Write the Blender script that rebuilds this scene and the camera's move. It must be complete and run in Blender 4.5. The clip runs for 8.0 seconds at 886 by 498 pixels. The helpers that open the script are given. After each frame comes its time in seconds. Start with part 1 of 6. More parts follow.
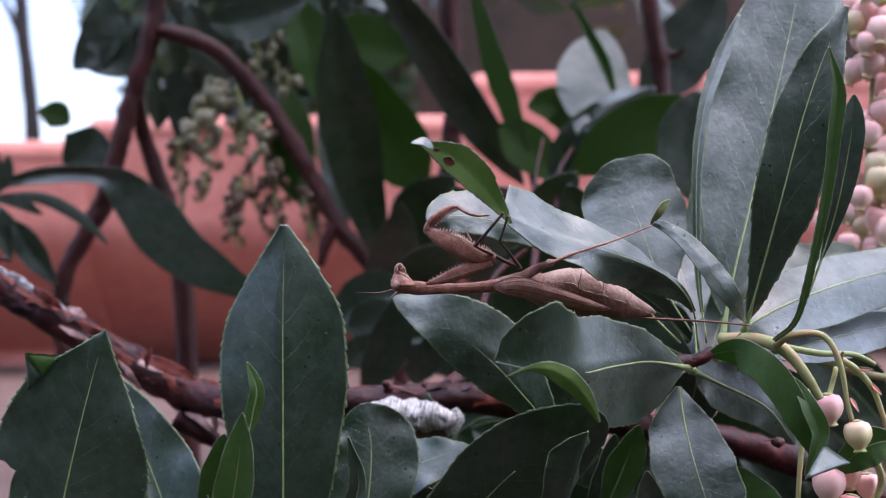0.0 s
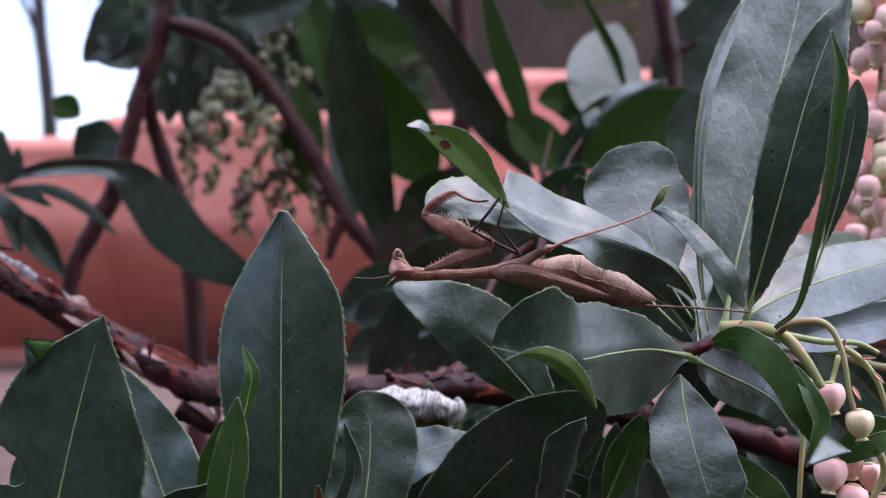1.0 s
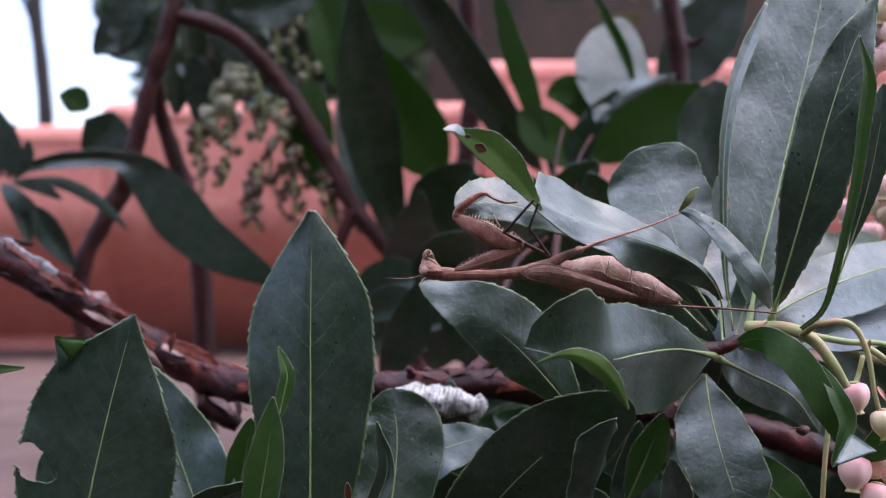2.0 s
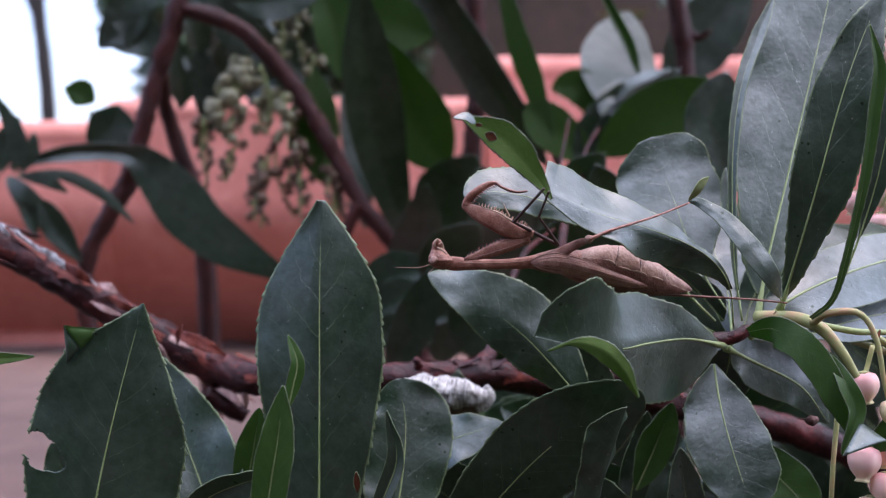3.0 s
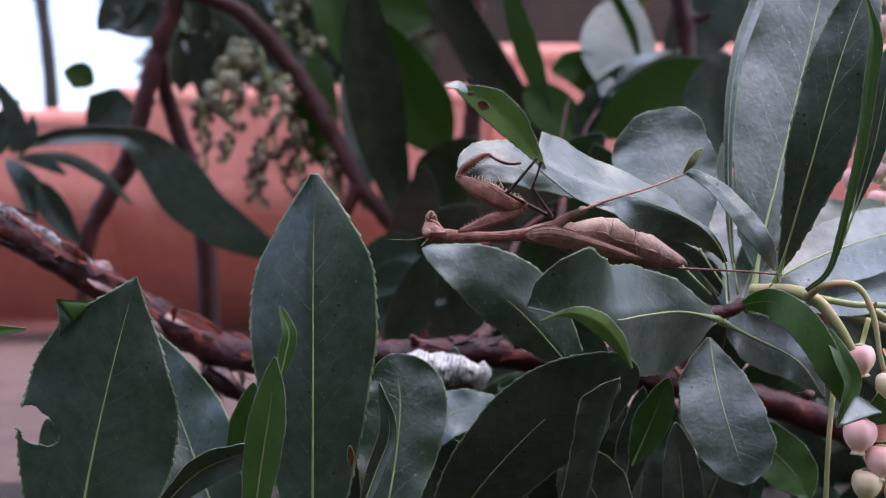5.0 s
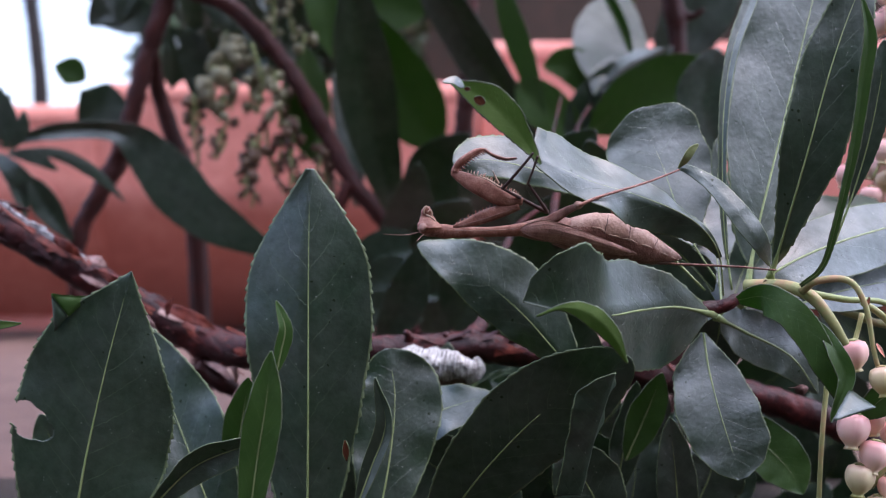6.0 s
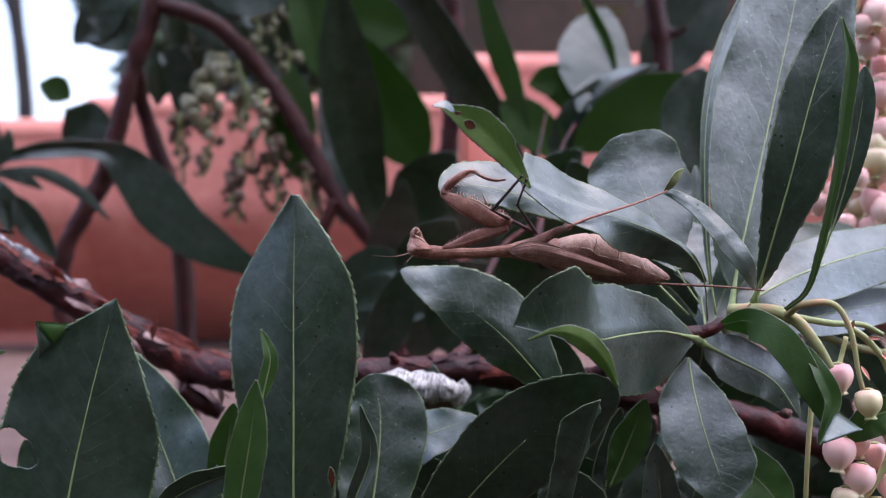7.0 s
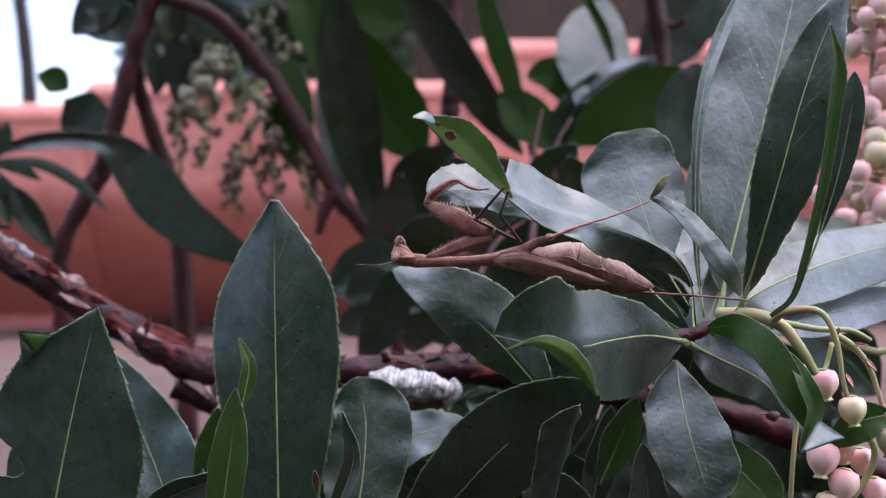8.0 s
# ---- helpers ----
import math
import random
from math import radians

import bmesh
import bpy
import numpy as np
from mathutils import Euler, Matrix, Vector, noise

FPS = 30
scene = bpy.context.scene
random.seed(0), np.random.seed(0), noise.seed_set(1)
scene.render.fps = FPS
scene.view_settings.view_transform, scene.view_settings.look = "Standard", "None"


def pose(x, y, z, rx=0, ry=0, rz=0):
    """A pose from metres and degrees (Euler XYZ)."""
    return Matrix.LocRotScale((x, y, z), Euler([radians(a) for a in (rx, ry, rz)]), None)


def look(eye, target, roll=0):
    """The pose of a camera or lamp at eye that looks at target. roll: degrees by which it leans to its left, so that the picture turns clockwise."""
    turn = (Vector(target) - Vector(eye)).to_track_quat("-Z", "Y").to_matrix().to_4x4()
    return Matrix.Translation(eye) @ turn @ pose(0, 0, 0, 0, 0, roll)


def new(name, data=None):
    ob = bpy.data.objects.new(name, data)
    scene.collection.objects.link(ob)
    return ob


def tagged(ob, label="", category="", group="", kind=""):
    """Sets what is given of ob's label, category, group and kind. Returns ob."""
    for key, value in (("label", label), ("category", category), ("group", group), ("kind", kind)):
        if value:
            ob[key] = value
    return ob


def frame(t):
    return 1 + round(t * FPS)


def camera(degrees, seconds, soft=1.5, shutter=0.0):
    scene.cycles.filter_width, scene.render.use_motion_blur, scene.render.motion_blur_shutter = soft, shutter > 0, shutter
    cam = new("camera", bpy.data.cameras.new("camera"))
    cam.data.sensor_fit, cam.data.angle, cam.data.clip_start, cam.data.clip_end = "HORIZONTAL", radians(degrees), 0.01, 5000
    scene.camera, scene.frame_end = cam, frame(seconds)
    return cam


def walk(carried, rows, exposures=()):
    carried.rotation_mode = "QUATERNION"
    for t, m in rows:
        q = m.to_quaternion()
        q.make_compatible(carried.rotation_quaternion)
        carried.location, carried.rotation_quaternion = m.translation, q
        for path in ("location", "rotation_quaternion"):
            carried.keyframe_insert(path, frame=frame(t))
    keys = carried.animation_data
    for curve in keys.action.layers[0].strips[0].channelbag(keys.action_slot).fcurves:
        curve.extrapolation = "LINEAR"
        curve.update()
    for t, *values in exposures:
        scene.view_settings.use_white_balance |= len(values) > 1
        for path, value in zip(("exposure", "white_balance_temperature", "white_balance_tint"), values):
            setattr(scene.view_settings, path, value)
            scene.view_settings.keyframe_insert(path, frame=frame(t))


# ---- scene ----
cam = camera(38, 8.0, soft=1.2)
cam.data.dof.use_dof = True
cam.data.dof.focus_distance = 0.30
cam.data.dof.aperture_fstop = 16.5
walk(cam, [
    (0.0, look((0.0069, 0.0007, 0.1033), (0.0157, 1.0006, 0.1154), -0.48)),
    (0.5, look((0.0037, 0.0003, 0.1002), (0.0149, 1.0002, 0.1140), -0.32)),
    (1.0, look((0.0117, 0.0027, 0.0997), (0.0058, 1.0026, 0.1127), -0.27)),
    (1.5, look((0.0077, 0.0007, 0.1053), (0.0064, 1.0007, 0.1068), -0.15)),
    (2.0, look((0.0020, -0.0004, 0.1030), (0.0047, 0.9996, 0.1056), -0.12)),
    (3.5, look((-0.0000, -0.0000, 0.1000), (-0.0000, 1.0000, 0.1000), 0.00)),
    (4.0, look((0.0028, 0.0006, 0.0977), (-0.0009, 1.0006, 0.0991), -0.04)),
    (5.5, look((0.0029, 0.0012, 0.0961), (0.0018, 1.0012, 0.0886), -0.15)),
    (6.0, look((0.0013, 0.0007, 0.0958), (0.0075, 1.0007, 0.0885), -0.02)),
    (6.5, look((0.0010, -0.0001, 0.1000), (0.0139, 0.9998, 0.0934), -0.23)),
    (7.0, look((0.0017, 0.0002, 0.1000), (0.0183, 1.0001, 0.0995), -0.20)),
    (7.5, look((0.0069, 0.0005, 0.1067), (0.0171, 1.0004, 0.0953), 0.07)),
    (8.0, look((0.0059, -0.0008, 0.1052), (0.0178, 0.9990, 0.0901), 0.02)),
], exposures=[(0.0, 1.70, 6230, 27), (8.0, 1.70, 6230, 27)])

# ---- daylight: bright overcast sky, broad weak sun from above ----
world = bpy.data.worlds.new("overcast_sky")
scene.world = world
world.use_nodes = True
wn = world.node_tree.nodes
sky = wn.new("ShaderNodeTexSky")
sky.sky_type = "NISHITA"
sky.sun_disc = False
sky.sun_elevation = radians(75)
sky.sun_rotation = radians(95)
sky.dust_density = 2.5
sky.ozone_density = 0.6
wn["Background"].inputs["Strength"].default_value = 0.15
world.node_tree.links.new(sky.outputs[0], wn["Background"].inputs["Color"])
sun = new("sun", bpy.data.lights.new("sun", "SUN"))
sun.data.energy, sun.data.angle, sun.data.color = 2.7, radians(130), (0.79, 0.93, 1.0)
sun.matrix_world = look((0.30, -0.05, 0.95), (0, 0, 0))


# ---- materials ----
class Mat:
    """A small builder for node materials."""

    def __init__(self, name, rough=0.5, metal=0.0, spec=0.5):
        self.m = bpy.data.materials.new(name)
        self.m.use_nodes = True
        self.t = self.m.node_tree
        self.b = self.t.nodes["Principled BSDF"]
        self.b.inputs["Roughness"].default_value = rough
        self.b.inputs["Metallic"].default_value = metal
        self.b.inputs["Specular IOR Level"].default_value = spec

    def n(self, kind, **kw):
        node = self.t.nodes.new("ShaderNode" + kind)
        for k, v in kw.items():
            node.inputs[k].default_value = v
        return node

    def l(self, a, b):
        self.t.links.new(a, b)

    def coords(self, which="Object"):
        return self.n("TexCoord").outputs[which]

    def noise(self, scale, detail=4.0, rough=0.6, vec=None):
        nz = self.n("TexNoise", Scale=scale, Detail=detail, Roughness=rough)
        self.l(vec if vec is not None else self.coords(), nz.inputs["Vector"])
        return nz.outputs["Fac"]

    def ramp(self, fac, stops):
        r = self.n("ValToRGB")
        els = r.color_ramp.elements
        while len(els) < len(stops):
            els.new(0.5)
        for e, (p, c) in zip(els, stops):
            e.position, e.color = p, (*c, 1)
        self.l(fac, r.inputs["Fac"])
        return r.outputs["Color"]

    def mix(self, fac, a, b, mode="MIX"):
        x = self.t.nodes.new("ShaderNodeMix")
        x.data_type, x.blend_type = "RGBA", mode
        for sock, v in ((x.inputs["Factor"], fac), (x.inputs["A"], a), (x.inputs["B"], b)):
            if isinstance(v, (int, float)):
                sock.default_value = v
            elif isinstance(v, tuple):
                sock.default_value = (*v, 1)
            else:
                self.l(v, sock)
        return x.outputs["Result"]

    def math(self, op, a, b=0.0, c=0.0):
        x = self.t.nodes.new("ShaderNodeMath")
        x.operation = op
        for sock, v in zip(x.inputs, (a, b, c)):
            if isinstance(v, (int, float)):
                sock.default_value = v
            else:
                self.l(v, sock)
        return x.outputs[0]

    def color(self, c):
        self.l(c, self.b.inputs["Base Color"])

    def rough(self, fac, lo, hi):
        r = self.n("MapRange")
        r.inputs["To Min"].default_value, r.inputs["To Max"].default_value = lo, hi
        self.l(fac, r.inputs["Value"])
        self.l(r.outputs[0], self.b.inputs["Roughness"])

    def bump(self, fac, strength, dist):
        bp = self.n("Bump", Strength=strength, Distance=dist)
        self.l(fac, bp.inputs["Height"])
        self.l(bp.outputs[0], self.b.inputs["Normal"])

    def seep(self, color, share):
        """Adds light that passes through from behind."""
        tr = self.n("BsdfTranslucent")
        if isinstance(color, tuple):
            tr.inputs["Color"].default_value = (*color, 1)
        else:
            self.l(color, tr.inputs["Color"])
        mx = self.n("MixShader", Fac=share)
        self.l(self.b.outputs[0], mx.inputs[1])
        self.l(tr.outputs[0], mx.inputs[2])
        self.l(mx.outputs[0], self.t.nodes["Material Output"].inputs["Surface"])


def leaf_material(name, dark, light, vein, rough, seep_color, share, vein_amount, speck=0.0, spec=0.8):
    m = Mat(name, spec=spec)
    uv = m.n("UVMap").outputs[0]
    sx = m.n("SeparateXYZ")
    m.l(uv, sx.inputs[0])
    wob = m.noise(95.0, 4.0, 0.7)
    side = m.math("ABSOLUTE", m.math("SUBTRACT", sx.outputs[0], 0.5))
    along = m.math("ADD", m.math("MULTIPLY_ADD", side, -0.42, sx.outputs[1]), m.math("MULTIPLY", wob, 0.06))
    saw = m.math("ABSOLUTE", m.math("SUBTRACT", m.math("FRACT", m.math("MULTIPLY", along, 11.0)), 0.5))
    line = m.n("MapRange")
    line.inputs["From Min"].default_value, line.inputs["From Max"].default_value = 0.024, 0.0
    m.l(saw, line.inputs["Value"])
    fade = m.math("MULTIPLY", m.math("SUBTRACT", 1.0, m.math("MULTIPLY", side, 1.9)), vein_amount)
    veins = m.math("MULTIPLY", line.outputs[0], m.math("MAXIMUM", fade, 0.0))
    big = m.noise(55.0, 3.0)
    fine = m.noise(900.0, 3.0)
    mid = m.noise(330.0, 4.0, 0.65)
    tone = m.ramp(m.math("MULTIPLY_ADD", mid, 0.5, m.math("MULTIPLY", big, 0.5)), [(0.34, dark), (0.66, light)])
    rnd = m.n("ObjectInfo").outputs["Random"]
    tone = m.mix(m.math("MULTIPLY", rnd, 0.35), tone, light)
    tone = m.mix(veins, tone, vein)
    if speck:
        vor = m.n("TexVoronoi", Scale=430.0)
        m.l(m.coords(), vor.inputs["Vector"])
        dots = m.math("MULTIPLY", m.math("LESS_THAN", vor.outputs["Distance"], 0.17), m.math("GREATER_THAN", m.noise(170.0, 2.0), 0.61))
        tone = m.mix(m.math("MULTIPLY", dots, speck), tone, (0.02, 0.014, 0.01))
        vor2 = m.n("TexVoronoi", Scale=520.0)
        m.l(m.coords(), vor2.inputs["Vector"])
        dust = m.math("MULTIPLY", m.math("LESS_THAN", vor2.outputs["Distance"], 0.075), m.math("GREATER_THAN", m.noise(210.0, 2.0), 0.52))
        tone = m.mix(m.math("MULTIPLY", dust, 0.55), tone, (0.40, 0.41, 0.36))
        film = m.math("MAXIMUM", m.math("MULTIPLY_ADD", m.math("MULTIPLY_ADD", mid, 0.3, m.math("MULTIPLY", m.noise(48.0, 4.0, 0.6), 0.7)), 2.7, -0.38), 0.04)
        m.l(m.math("MULTIPLY", film, m.math("SUBTRACT", 1.0, m.math("MULTIPLY", dots, 0.75))), m.b.inputs["Specular IOR Level"])
    m.color(tone)
    m.rough(m.noise(120.0, 4.0), rough - 0.07, rough + 0.1)
    m.bump(m.math("ADD", m.math("MULTIPLY", veins, -0.8), m.math("MULTIPLY_ADD", mid, 0.35, m.math("MULTIPLY_ADD", fine, 0.25, m.math("MULTIPLY", m.noise(130.0, 3.0), 0.55)))), 0.4, 0.0007)
    m.seep(seep_color, share)
    return m.m


GREEN_TOP = leaf_material("leaf_upper_side", (0.0024, 0.0095, 0.0038), (0.0085, 0.0285, 0.0112), (0.18, 0.26, 0.11), 0.37, (0.10, 0.28, 0.04), 0.06, 0.22, 0.5)
GREEN_UNDER = leaf_material("leaf_under_side", (0.066, 0.115, 0.024), (0.12, 0.185, 0.045), (0.26, 0.36, 0.12), 0.5, (0.15, 0.36, 0.05), 0.28, 0.45, spec=0.3)
GREEN_YOUNG = leaf_material("young_leaf", (0.024, 0.054, 0.012), (0.050, 0.098, 0.024), (0.2, 0.3, 0.1), 0.45, (0.16, 0.36, 0.05), 0.30, 0.4, spec=0.3)
LEAF_EDGE = Mat("leaf_margin", 0.5)
LEAF_EDGE.color(LEAF_EDGE.ramp(LEAF_EDGE.noise(600.0), [(0.35, (0.045, 0.070, 0.030)), (0.7, (0.12, 0.15, 0.070))]))
LEAF_EDGE = LEAF_EDGE.m
MIDRIB = Mat("leaf_midrib", 0.45)
MIDRIB.color(MIDRIB.ramp(MIDRIB.noise(300.0), [(0.3, (0.16, 0.215, 0.075)), (0.75, (0.30, 0.35, 0.15))]))
MIDRIB.seep((0.4, 0.5, 0.15), 0.15)
MIDRIB = MIDRIB.m


def plain(name, stops, scale, rough, bump=0.3, dist=0.0004, seep=None, spec=0.3):
    m = Mat(name, rough, spec=spec)
    big, fine = m.noise(scale, 5.0), m.noise(scale * 7, 4.0)
    m.color(m.ramp(m.math("MULTIPLY_ADD", fine, 0.4, m.math("MULTIPLY", big, 0.6)), stops))
    m.rough(fine, rough - 0.1, rough + 0.12)
    m.bump(m.math("MULTIPLY_ADD", fine, 0.5, big), bump, dist)
    if seep:
        m.seep(*seep)
    return m.m


BARK = plain("red_brown_bark", [(0.34, (0.008, 0.002, 0.002)), (0.5, (0.032, 0.0055, 0.006)), (0.68, (0.115, 0.018, 0.015))], 70.0, 0.48, 0.8, 0.0012, spec=0.25)
FLAKE = plain("peeling_bark", [(0.32, (0.028, 0.006, 0.004)), (0.54, (0.14, 0.024, 0.015)), (0.74, (0.34, 0.105, 0.055))], 150.0, 0.6, 0.6)
FLAKE_PALE = plain("pale_torn_bark", [(0.3, (0.16, 0.07, 0.06)), (0.55, (0.36, 0.22, 0.20)), (0.75, (0.55, 0.42, 0.40))], 200.0, 0.6, 0.6)
LICHEN = plain("grey_lichen", [(0.35, (0.18, 0.16, 0.16)), (0.62, (0.62, 0.61, 0.63))], 400.0, 0.8, 0.8)
STEM_FAR = plain("dark_red_stem", [(0.3, (0.008, 0.003, 0.003)), (0.7, (0.080, 0.017, 0.014))], 60.0, 0.6, 0.6, 0.001)
PETIOLE = plain("green_stalk", [(0.3, (0.15, 0.19, 0.07)), (0.7, (0.27, 0.30, 0.13))], 120.0, 0.45, 0.2)
STALK = plain("pinkish_flower_stalk", [(0.3, (0.17, 0.19, 0.07)), (0.52, (0.27, 0.27, 0.11)), (0.70, (0.42, 0.19, 0.12))], 60.0, 0.45, 0.2)
BRACT = plain("red_bract", [(0.3, (0.5, 0.12, 0.10)), (0.7, (0.65, 0.28, 0.2))], 300.0, 0.5)
eg = Mat("striped_egg_case", 0.9, spec=0.2)
sx = eg.n("SeparateXYZ")
eg.l(eg.n("UVMap").outputs[0], sx.inputs[0])
cm = eg.n("CombineXYZ")
eg.l(eg.math("MULTIPLY", sx.outputs[0], 2.2), cm.inputs[0])
eg.l(eg.math("MULTIPLY", sx.outputs[1], 26.0), cm.inputs[1])
streak = eg.noise(1.6, 3.0, 0.6, cm.outputs[0])
eg.color(eg.mix(0.3, eg.ramp(streak, [(0.40, (0.07, 0.055, 0.05)), (0.49, (0.36, 0.33, 0.31)), (0.62, (0.62, 0.60, 0.58))]), eg.ramp(eg.noise(700.0), [(0.3, (0.3, 0.28, 0.27)), (0.7, (0.75, 0.73, 0.72))])))
eg.bump(eg.math("ADD", streak, eg.noise(900.0)), 0.9, 0.0008)
EGG = eg.m
EGG_DARK = plain("brown_egg_case_base", [(0.3, (0.08, 0.05, 0.04)), (0.7, (0.22, 0.15, 0.12))], 350.0, 0.9, 1.0, 0.001)
MANTIS = plain("brown_mantis_shell", [(0.34, (0.12, 0.044, 0.030)), (0.5, (0.25, 0.105, 0.074)), (0.68, (0.42, 0.22, 0.165))], 420.0, 0.42, 0.8, seep=((0.5, 0.15, 0.07), 0.12))
MANTIS_PALE = plain("pale_mantis_belly", [(0.3, (0.20, 0.10, 0.075)), (0.55, (0.29, 0.16, 0.12)), (0.75, (0.38, 0.24, 0.19))], 200.0, 0.5, 0.4)
MANTIS_WING = plain("mantis_wing_cover", [(0.34, (0.19, 0.085, 0.062)), (0.5, (0.31, 0.155, 0.118)), (0.68, (0.43, 0.25, 0.195))], 420.0, 0.4, 0.7)
mb = Mat("ringed_mantis_belly", 0.5, spec=0.35)
sx = mb.n("SeparateXYZ")
mb.l(mb.n("UVMap").outputs[0], sx.inputs[0])
skew = mb.math("MULTIPLY_ADD", mb.math("ABSOLUTE", mb.math("SUBTRACT", sx.outputs[0], 0.5)), 0.10, sx.outputs[1])
groove = mb.math("LESS_THAN", mb.math("ABSOLUTE", mb.math("SUBTRACT", mb.math("FRACT", mb.math("MULTIPLY", skew, 5.0)), 0.5)), 0.03)
base = mb.ramp(mb.math("MULTIPLY_ADD", mb.noise(1500.0), 0.4, mb.math("MULTIPLY", mb.noise(240.0, 5.0), 0.6)), [(0.36, (0.15, 0.075, 0.054)), (0.5, (0.26, 0.145, 0.108)), (0.66, (0.36, 0.23, 0.175))])
mb.color(mb.mix(mb.math("MULTIPLY", groove, 0.75), base, (0.10, 0.05, 0.04)))
mb.bump(mb.math("SUBTRACT", mb.noise(900.0), mb.math("MULTIPLY", groove, 1.5)), 0.5, 0.0004)
MANTIS_BELLY = mb.m
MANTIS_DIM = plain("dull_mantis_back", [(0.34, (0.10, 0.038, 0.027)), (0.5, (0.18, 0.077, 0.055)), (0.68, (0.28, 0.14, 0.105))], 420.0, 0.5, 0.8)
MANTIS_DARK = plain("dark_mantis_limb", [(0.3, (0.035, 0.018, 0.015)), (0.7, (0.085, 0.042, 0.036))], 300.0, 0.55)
MANTIS_SEAM = plain("cream_mantis_seam", [(0.3, (0.30, 0.17, 0.115)), (0.7, (0.56, 0.42, 0.31))], 700.0, 0.5)
TERRACOTTA = plain("terracotta", [(0.3, (0.43, 0.145, 0.112)), (0.5, (0.57, 0.212, 0.17)), (0.72, (0.66, 0.30, 0.245))], 14.0, 0.8, 0.4, 0.002)
TERRACE = plain("sandy_terrace", [(0.3, (0.088, 0.049, 0.040)), (0.5, (0.132, 0.077, 0.062)), (0.72, (0.19, 0.117, 0.095))], 18.0, 0.85, 0.5, 0.003)
DARK_BED = plain("dark_unseen_bed", [(0.3, (0.012, 0.009, 0.007)), (0.7, (0.045, 0.032, 0.024))], 60.0, 0.9, 0.8, 0.004)
DARK_STEM = plain("grey_dark_stem", [(0.3, (0.010, 0.009, 0.008)), (0.7, (0.035, 0.03, 0.027))], 60.0, 0.7, 0.6, 0.001)
OLD_WALL = plain("dull_brown_render", [(0.3, (0.028, 0.022, 0.015)), (0.5, (0.058, 0.038, 0.028)), (0.7, (0.11, 0.05, 0.038))], 6.0, 0.9, 0.5, 0.004)
HEDGE = plain("hedge_leaves", [(0.3, (0.012, 0.025, 0.010)), (0.7, (0.042, 0.070, 0.028))], 30.0, 0.5)
SPOT = plain("rusty_leaf_spot", [(0.3, (0.02, 0.006, 0.003)), (0.7, (0.075, 0.022, 0.008))], 700.0, 0.8, spec=0.1)
BUG = plain("dead_brown_bud", [(0.3, (0.02, 0.01, 0.008)), (0.7, (0.10, 0.035, 0.025))], 600.0, 0.6)


def bell_material(name, top, mid, end):
    m = Mat(name, 0.32)
    uv = m.n("UVMap").outputs[0]
    sx = m.n("SeparateXYZ")
    m.l(uv, sx.inputs[0])
    f = m.math("ADD", sx.outputs[1], m.math("MULTIPLY", m.math("SUBTRACT", m.noise(220.0, 3.0), 0.5), 0.5))
    m.color(m.ramp(f, [(0.0, top), (0.45, mid), (0.95, end)]))
    m.bump(m.noise(500.0), 0.15, 0.0003)
    m.b.inputs["Subsurface Weight"].default_value = 0.0
    m.seep(mid, 0.22)
    return m.m


BELL_PINK = bell_material("pink_bell_petal", (0.85, 0.33, 0.35), (0.84, 0.58, 0.50), (0.62, 0.60, 0.28))
BELL_CREAM = bell_material("cream_bell_petal", (0.70, 0.44, 0.36), (0.64, 0.56, 0.32), (0.40, 0.44, 0.12))
BELL_BROWN = bell_material("dull_bud", (0.11, 0.055, 0.04), (0.15, 0.09, 0.055), (0.06, 0.028, 0.02))
BELL_GREEN = bell_material("greenish_bell_petal", (0.22, 0.20, 0.11), (0.29, 0.275, 0.17), (0.14, 0.11, 0.06))


# ---- builders ----
def empty(name, at, label, category, group="", kind=""):
    e = new(name)
    e.empty_display_size = 0.01
    e.location = at
    return tagged(e, label, category, group, kind)


def grown(name, verts, faces, mats, parent, label="", uvs=None, slots=None, smooth=True):
    """One mesh object under a thing or a part; coordinates are in the world."""
    me = bpy.data.meshes.new(name)
    off = Vector((0, 0, 0))
    p = parent
    while p is not None:
        off += p.location
        p = p.parent
    me.from_pydata([tuple(Vector(v) - off) for v in verts], [], faces)
    for mt in mats:
        me.materials.append(mt)
    if slots is not None:
        me.polygons.foreach_set("material_index", slots)
    if uvs is not None:
        layer = me.uv_layers.new(name="UVMap")
        loops = np.empty(len(me.loops), dtype=np.int32)
        me.loops.foreach_get("vertex_index", loops)
        layer.data.foreach_set("uv", np.asarray(uvs, dtype=np.float32)[loops].ravel())
    me.polygons.foreach_set("use_smooth", [smooth] * len(me.polygons))
    me.update()
    ob = new(name, me)
    ob.parent = parent
    if label:
        tagged(ob, label)
    return ob


def spline(pts, n):
    """n + 1 points on a smooth curve through pts."""
    p = [np.array(q, float) for q in pts]
    if len(p) == 2:
        return np.array([p[0] + (p[1] - p[0]) * i / n for i in range(n + 1)])
    p = [2 * p[0] - p[1]] + p + [2 * p[-1] - p[-2]]
    seg = len(p) - 3
    out = []
    for i in range(n + 1):
        u = i / n * seg
        k = min(int(u), seg - 1)
        t = u - k
        a, b, c, d = p[k:k + 4]
        out.append(0.5 * (2 * b + (c - a) * t + (2 * a - 5 * b + 4 * c - d) * t * t + (3 * b - a - 3 * c + d) * t ** 3))
    return np.array(out)


def along(keys, t):
    """A number, or keys of (t, value), at t."""
    if isinstance(keys, (int, float)):
        return keys
    return float(np.interp(t, [k[0] for k in keys], [k[1] for k in keys]))


